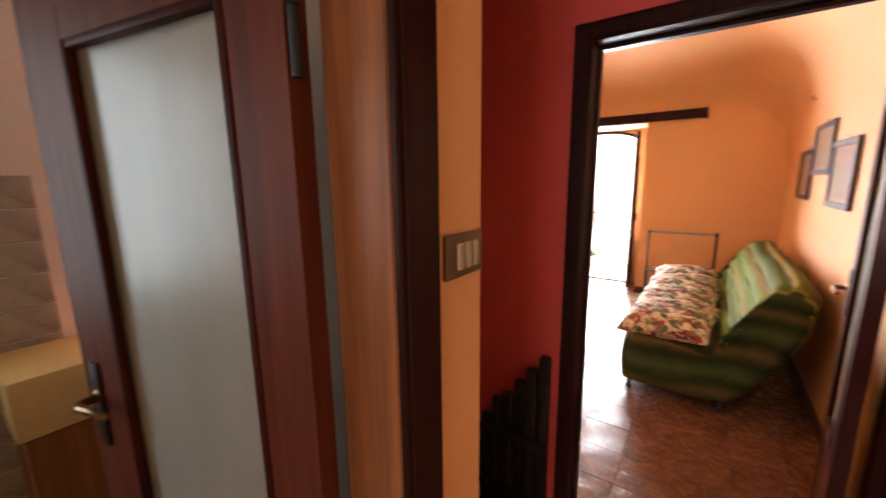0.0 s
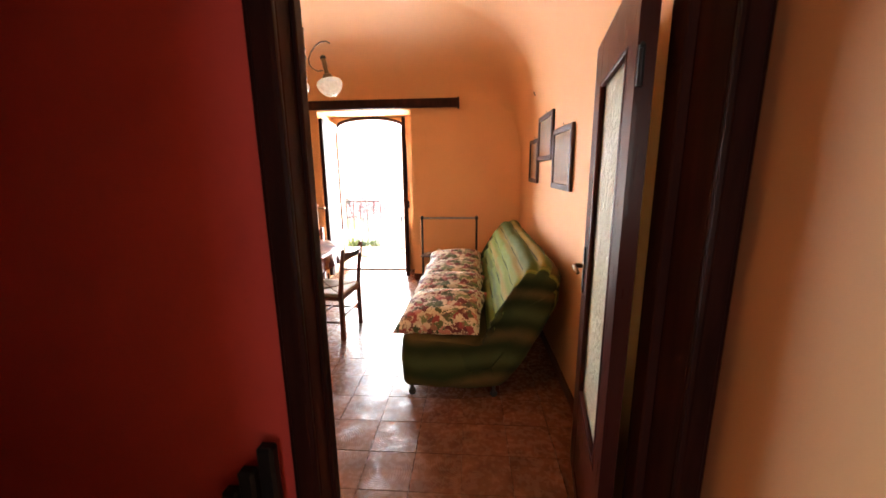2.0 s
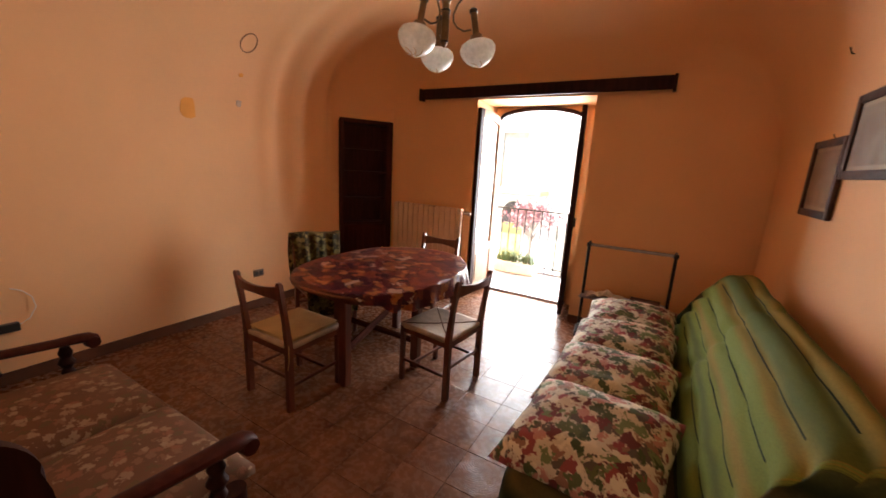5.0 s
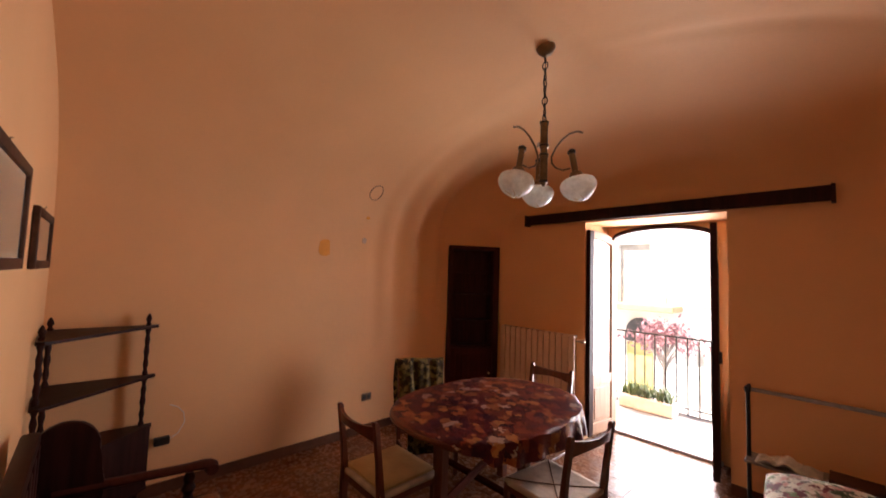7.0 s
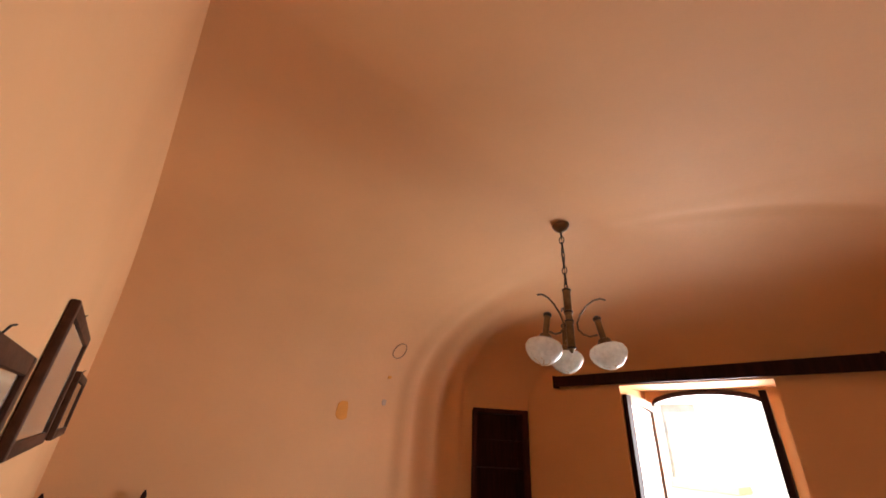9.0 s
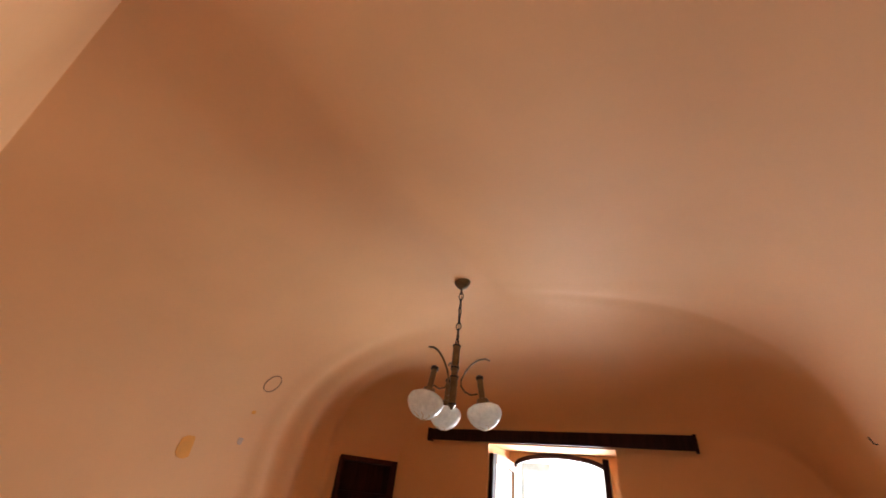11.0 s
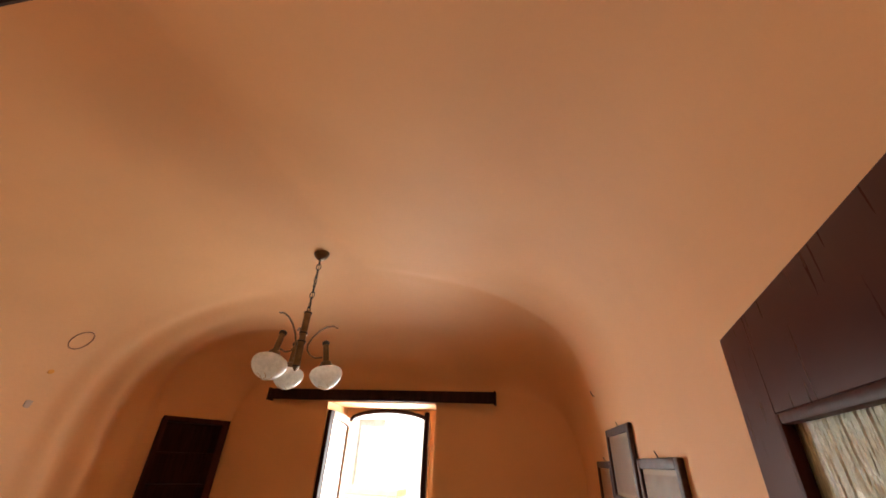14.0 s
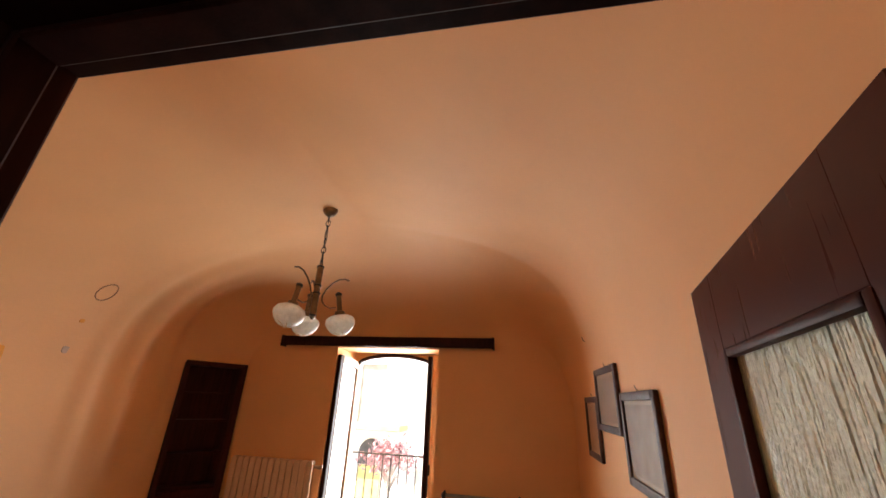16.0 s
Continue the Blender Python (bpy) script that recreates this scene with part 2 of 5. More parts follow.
frosted_glass = mat("frosted_glass", (0.53, 0.59, 0.56), 0.35, scale=8, vary=0.06, fine=50, bump=0.3, stretch=(1, 1, 0.3))
frosted_glass.node_tree.nodes["Principled BSDF"].inputs["Transmission Weight"].default_value = 0.35
clear_glass = glass("clear_glass", (1, 1, 1), 0.0)
old_brass = mat("dark_brass", (0.27, 0.17, 0.085), 0.33, 1.0, scale=20, vary=0.2, fine=120, bump=0.05)
brass = mat("worn_brass", (0.62, 0.42, 0.18), 0.3, 1.0, scale=20, vary=0.2, fine=120, bump=0.05)
steel = mat("grey_metal", (0.32, 0.31, 0.30), 0.35, 1.0, scale=20, vary=0.15, fine=120, bump=0.05)
black_iron = mat("black_iron", (0.03, 0.03, 0.032), 0.5, 0.6, scale=20, vary=0.2, fine=90, bump=0.1)
cream_paint = mat("cream_enamel", (0.66, 0.47, 0.33), 0.45, scale=6, vary=0.05, fine=50, bump=0.05)
cream_wood = mat("honey_window_wood", (0.34, 0.19, 0.105), 0.5, scale=5, vary=0.1, fine=40, bump=0.1, stretch=(4, 4, 0.6))
skirting = mat("brown_skirting", (0.12, 0.05, 0.028), 0.75, scale=4, vary=0.2, fine=40, bump=0.1, spec=0.15)
chair_wood = mat("cherry_chair_wood", (0.125, 0.030, 0.0135), 0.38, scale=5, vary=0.22, fine=45, bump=0.1, bump_dist=0.002, stretch=(6, 6, 0.8), coat=0.2)
rush = mat("woven_rush", (0.52, 0.42, 0.32), 0.75, scale=10, vary=0.2, fine=160, bump=0.8, bump_dist=0.004, stretch=(1, 1, 1))
linen = mat("beige_cushion_cloth", (0.50, 0.35, 0.16), 0.85, scale=8, vary=0.12, fine=220, bump=0.5)
paper = mat("newsprint", (0.62, 0.60, 0.57), 0.85, scale=14, vary=0.2, fine=90, bump=0.3)
card = mat("picture_card", (0.23, 0.23, 0.17), 0.6, scale=9, vary=0.35, fine=30, bump=0.05)
mount = mat("picture_mount", (0.42, 0.38, 0.27), 0.7, scale=6, vary=0.08, fine=60, bump=0.05)
frame_wood = mat("dark_frame_wood", (0.07, 0.03, 0.018), 0.5, scale=8, vary=0.25, fine=60, bump=0.2, stretch=(3, 3, 3), spec=0.2)
black_plastic = mat("black_plastic", (0.02, 0.018, 0.016), 0.4, scale=10, vary=0.1, fine=60, bump=0.03)
bronze_plate = mat("bronze_switch_plate", (0.16, 0.10, 0.055), 0.4, 0.4, scale=15, vary=0.15, fine=80, bump=0.05)
ivory = mat("ivory_plastic", (0.42, 0.34, 0.25), 0.4, scale=10, vary=0.05, fine=60, bump=0.02)
stone = mat("pale_stone", (0.55, 0.53, 0.50), 0.6, scale=5, vary=0.15, fine=50, bump=0.2)
wire_white = mat("white_cable", (0.75, 0.70, 0.62), 0.5, bump=0)

pillow_cloth = printed("floral_pillow_cloth", (0.58, 0.51, 0.38), [(0.26, 0.06, 0.06), (0.64, 0.57, 0.43), (0.06, 0.08, 0.035), (0.13, 0.035, 0.035), (0.46, 0.22, 0.17), (0.10, 0.08, 0.06), (0.66, 0.60, 0.46), (0.15, 0.19, 0.08), (0.10, 0.12, 0.05), (0.26, 0.14, 0.09)], scale=21, cover=0.72, warp=0.10)
love_cloth = printed("floral_loveseat_cloth", (0.17, 0.085, 0.048), [(0.29, 0.19, 0.12), (0.22, 0.12, 0.07), (0.17, 0.085, 0.05), (0.31, 0.22, 0.14), (0.14, 0.09, 0.045), (0.24, 0.11, 0.065)], scale=26, cover=0.56, warp=0.05)
table_print = printed("maroon_fruit_oilcloth", (0.065, 0.010, 0.014), [(0.25, 0.075, 0.028), (0.045, 0.008, 0.016), (0.31, 0.13, 0.045), (0.10, 0.016, 0.018), (0.03, 0.007, 0.018), (0.15, 0.03, 0.018), (0.33, 0.23, 0.18), (0.10, 0.016, 0.016), (0.05, 0.010, 0.02), (0.22, 0.08, 0.03), (0.12, 0.022, 0.018), (0.07, 0.012, 0.02), (0.17, 0.04, 0.02)], scale=15, cover=0.84, warp=0.12, rough=0.3)
camo = printed("green_leaf_cloth", (0.065, 0.050, 0.018), [(0.024, 0.020, 0.010), (0.13, 0.105, 0.034), (0.055, 0.032, 0.012), (0.20, 0.15, 0.05)], scale=26, cover=0.75, warp=0.08)

def striped_cover():
    """Green quilted throw: uneven bands of green, olive and ochre, that follow the height; ends and front are coloured
    darker for their shade.
    """
    m = mat("green_striped_cover", (0.16, 0.24, 0.07), 0.85, scale=6, vary=0.1, fine=240, bump=0.5, bump_dist=0.003)
    n, l, b = nodes_of(m)
    tc, at, nz = n.new("ShaderNodeTexCoord"), n.new("ShaderNodeAttribute"), n.new("ShaderNodeTexNoise")
    at.attribute_name = "across"
    nz.inputs["Scale"].default_value, nz.inputs["Detail"].default_value = 3.0, 2.0
    l.new(tc.outputs["Object"], nz.inputs["Vector"])
    s = n.new("ShaderNodeMath")
    s.operation = "MULTIPLY_ADD"
    s.inputs[1].default_value = 0.05
    l.new(nz.outputs["Fac"], s.inputs[0])
    l.new(at.outputs["Fac"], s.inputs[2])
    fr = n.new("ShaderNodeMath")
    fr.operation = "MULTIPLY"
    fr.inputs[1].default_value = 1.0 / 1.5
    l.new(s.outputs["Value"], fr.inputs[0])
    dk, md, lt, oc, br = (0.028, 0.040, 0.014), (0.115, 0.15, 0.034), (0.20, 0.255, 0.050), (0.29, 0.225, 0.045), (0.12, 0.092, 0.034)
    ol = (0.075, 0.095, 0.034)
    # stripes of front and ends, with their shade put into the darker colours
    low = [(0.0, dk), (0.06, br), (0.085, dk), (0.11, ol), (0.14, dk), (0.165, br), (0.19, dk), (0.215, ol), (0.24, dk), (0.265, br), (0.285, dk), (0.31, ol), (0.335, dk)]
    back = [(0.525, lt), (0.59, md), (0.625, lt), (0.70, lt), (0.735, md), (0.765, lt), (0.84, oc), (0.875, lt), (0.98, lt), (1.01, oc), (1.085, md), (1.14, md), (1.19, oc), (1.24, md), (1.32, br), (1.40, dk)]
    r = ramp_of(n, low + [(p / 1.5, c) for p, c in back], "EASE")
    l.new(fr.outputs["Value"], r.inputs["Fac"])
    mix = n.new("ShaderNodeMix")
    mix.data_type, mix.blend_type = "RGBA", "MULTIPLY"
    mix.inputs["Factor"].default_value = 0.4
    g = n.new("ShaderNodeTexNoise")
    g.inputs["Scale"].default_value = 130
    l.new(tc.outputs["Object"], g.inputs["Vector"])
    l.new(r.outputs["Color"], mix.inputs["A"])
    l.new(g.outputs["Fac"], mix.inputs["B"])
    l.new(mix.outputs["Result"], b.inputs["Base Color"])
    b.inputs["Specular IOR Level"].default_value = 0.12
    return m
green_cover = striped_cover()

def tile_material():
    """Brown glazed tile: clouded terracotta, with raised flowing rings."""
    m = mat("brown_glazed_tile", (0.205, 0.092, 0.050), 0.27, scale=9, vary=0.2, fine=30, bump=0.1, tone=(0.082, 0.033, 0.018), spec=0.26)
    n, l, b = nodes_of(m)
    tc, info = n.new("ShaderNodeTexCoord"), n.new("ShaderNodeObjectInfo")
    comb = n.new("ShaderNodeCombineXYZ")
    mul = n.new("ShaderNodeMath")
    mul.operation = "MULTIPLY"
    mul.inputs[1].default_value = 40.0
    l.new(info.outputs["Random"], mul.inputs[0])
    for a in ("X", "Y", "Z"):
        l.new(mul.outputs["Value"], comb.inputs[a])
    add = n.new("ShaderNodeVectorMath")
    l.new(tc.outputs["Object"], add.inputs[0])
    l.new(comb.outputs["Vector"], add.inputs[1])
    for t in n:
        if t.bl_idname == "ShaderNodeMapping":
            l.new(add.outputs["Vector"], t.inputs["Vector"])
    wv = n.new("ShaderNodeTexWave")
    wv.wave_type = "RINGS"
    wv.rings_direction = "Z"
    wv.inputs["Scale"].default_value, wv.inputs["Distortion"].default_value, wv.inputs["Detail"].default_value, wv.inputs["Detail Scale"].default_value = 24.0, 7.5, 2.5, 1.2
    near = n.new("ShaderNodeVectorMath")
    near.operation = "MULTIPLY_ADD"
    near.inputs[1].default_value, near.inputs[2].default_value = (0.007, 0.004, 0.0), (-0.14, -0.07, 0.0)
    l.new(comb.outputs["Vector"], near.inputs[0])
    pos = n.new("ShaderNodeVectorMath")
    l.new(tc.outputs["Object"], pos.inputs[0])
    l.new(near.outputs["Vector"], pos.inputs[1])
    l.new(pos.outputs["Vector"], wv.inputs["Vector"])
    # rings stand out in patches only
    msk = n.new("ShaderNodeTexNoise")
    msk.inputs["Scale"].default_value = 7.0
    l.new(add.outputs["Vector"], msk.inputs["Vector"])
    rng = n.new("ShaderNodeMapRange")
    rng.inputs["From Min"].default_value, rng.inputs["From Max"].default_value = 0.42, 0.58
    l.new(msk.outputs["Fac"], rng.inputs["Value"])
    hm = n.new("ShaderNodeMath")
    hm.operation = "MULTIPLY"
    l.new(wv.outputs["Fac"], hm.inputs[0])
    l.new(rng.outputs["Result"], hm.inputs[1])
    bp = n.new("ShaderNodeBump")
    bp.inputs["Strength"].default_value, bp.inputs["Distance"].default_value = 0.32, 0.002
    l.new(hm.outputs["Value"], bp.inputs["Height"])
    l.new(bp.outputs["Normal"], b.inputs["Normal"])
    b.inputs["Roughness"].default_value = 0.27
    return m
floor_tile = tile_material()


# ---- the shell of the place ----
XL, XR, YB, YW = -3.25, 1.06, 1.862, 6.05     # the room's walls
SPRING, RISE = 1.75, 1.465                     # where the vault starts, and how far it rises
XC, YC = -0.84, 4.22                           # under the vault's crown

def smooth_step(a, b, v):
    k = min(1, max(0, (v - a) / (b - a)))
    return k * k * (3 - 2 * k)

def left_x(y, z=1.5):
    """The left wall in plan: straight, then bending across the corner, with waves in the old plaster."""
    turn = 0.55 * smooth_step(5.3, 6.4, y)
    wave = 0.045 * math.sin((y - 4.42) * 17.0) * smooth_step(4.3, 4.7, y) * (1 - smooth_step(5.3, 5.5, y)) * smooth_step(0.7, 1.5, z)
    return XL + turn + wave

def dome(u, p):
    u = min(1.0, abs(u))
    return (1 - u ** p) ** (1 / p)

def left_foot(y):
    """The vault starts higher over the corner cupboard."""
    return SPRING + 0.332 * smooth_step(4.9, 5.42, y)

def arc(u, blunt=0.0):
    """The barrel's section: steep at the foot and faintly pointed at the crown."""
    w = abs(u)
    s = math.sqrt(w * w + blunt * blunt) - blunt
    return dome(w, 2.5) - 0.085 * 4 * s * (1 - w) if u < 0 else dome(w, 3.4) - 0.11 * 4 * s * (1 - w)

def vault(x, y):
    """A barrel from the back wall, folded along a groin and falling towards the window."""
    xl = left_x(y, 1.75)
    u = (x - XC) / ((XC - xl) if x < XC else (XR - XC))
    foot = left_foot(y) if u < 0 else SPRING
    p = foot + (SPRING + RISE - foot) * arc(u, 0.4 * smooth_step(4.3, 5.0, y))
    # past the groin the web falls towards the window wall
    k = 0.05 if u > 0 else 0.05 + 0.30 * min(1.0, -u * 2)
    start = 4.30 + (0.65 if u > 0 else 1.2) * smooth_step(0.2, 1.0, abs(u))
    run = y - start
    bead = 0.016 * math.exp(-((run - 0.12) / 0.07) ** 2) * smooth_step(0.05, 0.3, u) if u > 0 else 0.0
    run = 0.0 if run < -k else (run if run > k else (run + k) ** 2 / (4 * k))
    reach_y = YW - start
    fall = 0.15 * run + 0.28 * reach_y * (1 - math.sqrt(max(0.0, 1 - min(1.0, run / reach_y) ** 2.6))) - bead
    # the right half sinks towards the doorway, so that the crown shows as a soft fold
    if u > 0 and y < YC:
        fall += 0.085 * (YC - y) * min(1.0, u * 1.6)
    return p - fall * min(1.0, max(0.0, p - foot) / 0.45)

# floor
part("floor_base", boxed(-4.2, 2.2, -3.2, 6.75, -0.2, -0.012, bevel=0), mat("grout", (0.15, 0.068, 0.04), 0.9), smooth=None)
tagged(bpy.data.objects["floor_base"], "dark grout bed under the floor tiles", "floor", kind="structure")

# ceiling vault, one sheet down to the springing
def vault_rows(bm):
    ys = [YB - 0.02 + (YC - YB) * k / 16 for k in range(16)] + [YC + (YW - YC) * math.sin(math.pi / 2 * k / 70) for k in range(71)]
    cs = [-math.cos(math.pi * k / 80) for k in range(81)]
    vv = []
    for y in ys:
        xl = left_x(y, 1.75)
        vv.append([bm.verts.new((XC + c * ((XC - xl) if c < 0 else (XR - XC)), y, vault(XC + c * ((XC - xl) if c < 0 else (XR - XC)), y))) for c in cs])
    for a, b in zip(vv, vv[1:]):
        for i in range(len(cs) - 1):
            bm.faces.new((a[i], b[i], b[i + 1], a[i + 1]))
    return bm

ceil = tagged(part("ceiling", vault_rows(bmesh.new()), plaster_orange, smooth=180), "orange plastered vaulted ceiling with soft groins", "ceiling", kind="structure")
thicken(ceil, 0.12, (-1, 4, 1.2), False)

# left wall, a bent sheet from the floor to the springing, open at the cupboard recess
def left_wall(bm):
    zs = [0, 0.3, 0.6, 0.8, 1.0, 1.2, 1.4, 1.6, SPRING]
    ys = [YB - 0.15 + (5.45 - YB + 0.15) * k / 110 for k in range(111)]
    vv = [[bm.verts.new((left_x(y, z), y, z * left_foot(y) / SPRING)) for z in zs] for y in ys]
    for a, b in zip(vv, vv[1:]):
        for j in range(len(zs) - 1):
            bm.faces.new((a[j], b[j], b[j + 1], a[j + 1]))
    return bm
wl = tagged(part("wall_west", left_wall(bmesh.new()), plaster_orange, smooth=60), "orange plastered wall, wavy beside the cupboard", "wall", kind="structure")
thicken(wl, 0.15, (-1, 4, 1.2), False)
part("wall_west_end", boxed(-3.9, -2.85, YW + 0.32, YW + 0.6, 0, 3.4, bevel=0), plaster_orange, smooth=None)
tagged(bpy.data.objects["wall_west_end"], "orange plastered wall end", "wall", kind="structure")

# right wall
tagged(part("wall_east", boxed(XR, XR + 0.15, YB - 0.15, YW + 0.5, 0, 2.6, bevel=0), plaster_orange, smooth=None), "orange plastered wall with three framed pictures", "wall", kind="structure")

# window wall with a deep opening
WX0, WX1, WTOP = -1.66, -0.40, 2.315
bm = bmesh.new()
box(bm, -2.85, WX0, YW, YW + 0.6, 0, 3.4, bevel=0)
box(bm, WX1, XR + 0.15, YW, YW + 0.6, 0, 3.4, bevel=0)
box(bm, WX0, WX1, YW, YW + 0.6, WTOP, 3.4, bevel=0)
tagged(part("wall_north", bm, plaster_orange, smooth=None), "orange plastered window wall with a deep reveal", "wall", kind="structure")

def south_y(x):
    """The back wall runs slightly askew."""
    return YB + 0.058 * max(0.0, -x / 3.25)

# back wall with the doorway; red towards the hall, orange towards the room
DX0, DX1, DTOP = -0.032, 0.90, 2.092
bm = bmesh.new()
rings(bm, [[(XL - 0.15, 1.81, z), (DX0 - 0.03, 1.81, z), (DX0 - 0.03, YB, z), (XL - 0.15, south_y(XL - 0.15), z)] for z in (0, 3.4)])
box(bm, DX1 + 0.03, XR + 0.15, 1.81, YB, 0, 3.4, bevel=0)
box(bm, DX0 - 0.03, DX1 + 0.03, 1.81, YB, DTOP + 0.03, 3.4, bevel=0)
tagged(part("wall_south", bm, plaster_orange, smooth=None), "orange plastered wall beside the doorway", "wall", kind="structure")
bm = bmesh.new()
box(bm, -1.75, DX0 - 0.03, 1.735, 1.81, 0, 3.0, bevel=0)
box(bm, DX0 - 0.03, DX1 + 0.03, 1.735, 1.81, DTOP + 0.03, 3.0, bevel=0)
tagged(part("wall_hall_end", bm, plaster_red, smooth=None), "dark red painted wall at the end of the hall", "wall", kind="structure")

tagged(part("wall_hall_corner", boxed(DX1 + 0.03, 1.3, 1.735, 1.81, 0, 3.0, bevel=0), plaster_red, smooth=None), "dark red painted strip beside the doorway", "wall", kind="structure")

# hall
HX = 0.972
tagged(part("wall_hall_east", boxed(HX, HX + 0.15, -3.0, 1.735, 0, 3.0, bevel=0), plaster_orange, smooth=None), "orange plastered hall wall", "wall", kind="structure")
bm = bmesh.new()
box(bm, -0.13, 0.0, 0.64, 0.87, 0, 3.0, bevel=0.012, segs=2)
box(bm, -0.13, 0.0, -0.19, 0.64, 2.12, 3.0, bevel=0)
box(bm, -0.13, 0.0, -3.0, -0.19, 0, 3.0, bevel=0)
tagged(part("wall_hall_west", bm, plaster_orange, smooth=None), "orange plastered hall wall with a glazed door", "wall", kind="structure")
tagged(part("wall_recess", boxed(-1.75, -0.13, 0.80, 0.87, 0, 3.0, bevel=0), plaster_white, smooth=None), "white partition between recess and tiled room", "wall", kind="structure")
tagged(part("wall_recess_end", boxed(-1.9, -1.75, 0.87, 1.81, 0, 3.0, bevel=0), plaster_red, smooth=None), "dark red end wall of the recess", "wall", kind="structure")
tagged(part("ceiling_hall", boxed(-2.3, 1.3, -3.1, 1.81, 3.0, 3.1, bevel=0), plaster_white, smooth=None), "white hall ceiling", "ceiling", kind="structure")
tagged(part("wall_hall_back", boxed(-2.3, 1.3, -3.15, -3.0, 0, 3.0, bevel=0), plaster_orange, smooth=None), "orange plastered wall behind the hall", "wall", kind="structure")
tagged(part("wall_tiled_back", boxed(-2.15, -2.0, -3.0, 0.87, 0, 3.0, bevel=0), plaster_white, smooth=None), "white wall above grey tiles", "wall", kind="structure")


# ---- doorway between hall and room ----
def casing_set(parent, x0, x1, top, y_face, y_back, width, material):
    """Moulded casing round an opening: two uprights and a head, each with a stepped profile."""
    for name, xa, xb in (("upright", x0 - width, x0), ("upright", x1, x1 + width)):
        bm = boxed(xa, xb, y_face + 0.003, y_back, 0, top + width, bevel=0.004, segs=2)
        box(bm, xa + 0.010, xb - 0.010, y_face, y_face + 0.01, 0, top + width - 0.012, bevel=0.003)
        part(name, bm, material, parent)
    bm = boxed(x0, x1, y_face + 0.003, y_back, top, top + width, bevel=0.004, segs=2)
    box(bm, x0, x1, y_face, y_face + 0.01, top + 0.01, top + width - 0.012, bevel=0.003)
    part("head", bm, material, parent)

fr1 = thing("door_1", "dark varnished wooden door frame between hall and room", "door frame", kind="structure")
casing_set(fr1, DX0, DX1, DTOP, 1.715, 1.734, 0.066, dark_wood)
part("lining", boxed(DX0 - 0.03, DX0, 1.7345, 1.866, 0, DTOP + 0.03, bevel=0.003), lining_wood, fr1)
part("lining", boxed(DX1, DX1 + 0.03, 1.7345, 1.866, 0, DTOP + 0.03, bevel=0.003), lining_wood, fr1)
part("lining", boxed(DX0, DX1, 1.7345, 1.866, DTOP, DTOP + 0.03, bevel=0.003), dark_wood, fr1)
part("hinge_post", boxed(DX1 - 0.024, DX1 + 0.03, 1.8665, 1.945, 0, DTOP + 0.02, bevel=0.004), lining_wood, fr1)
part("stop", boxed(DX0 + 0.0, DX0 + 0.012, 1.80, 1.84, 0, DTOP, bevel=0.003), dark_wood, fr1)
part("stop", boxed(DX0 + 0.012, DX1, 1.80, 1.84, DTOP - 0.012, DTOP, bevel=0.003), dark_wood, fr1)

def lever(parent, y, z, side, far):
    """A lever handle on a long back plate; side is the way it stands out along x."""
    plate = part("handle_plate", boxed(min(far, far + side * 0.008), max(far, far + side * 0.008), y - 0.018, y + 0.018, z - 0.13, z + 0.09, bevel=0.004, segs=2), black_iron, parent, "dark bronze back plate")
    bm = tube(bmesh.new(), [(far, y, z), (far + side * 0.035, y, z), (far + side * 0.048, y - 0.008, z), (far + side * 0.052, y - 0.03, z + 0.004), (far + side * 0.05, y - 0.07, z + 0.006), (far + side * 0.046, y - 0.1, z), (far + side * 0.04, y - 0.112, z - 0.008)], 0.0105, 10, 0.009)
    lathe(bm, [(0.001, 0), (0.021, 0.001), (0.021, 0.007), (0.012, 0.012)], 14, Matrix.Translation((far, y, z)) @ Euler((0, radians(90 * side), 0)).to_matrix().to_4x4())
    part("handle", bm, old_brass, plate, "worn dark brass lever handle")

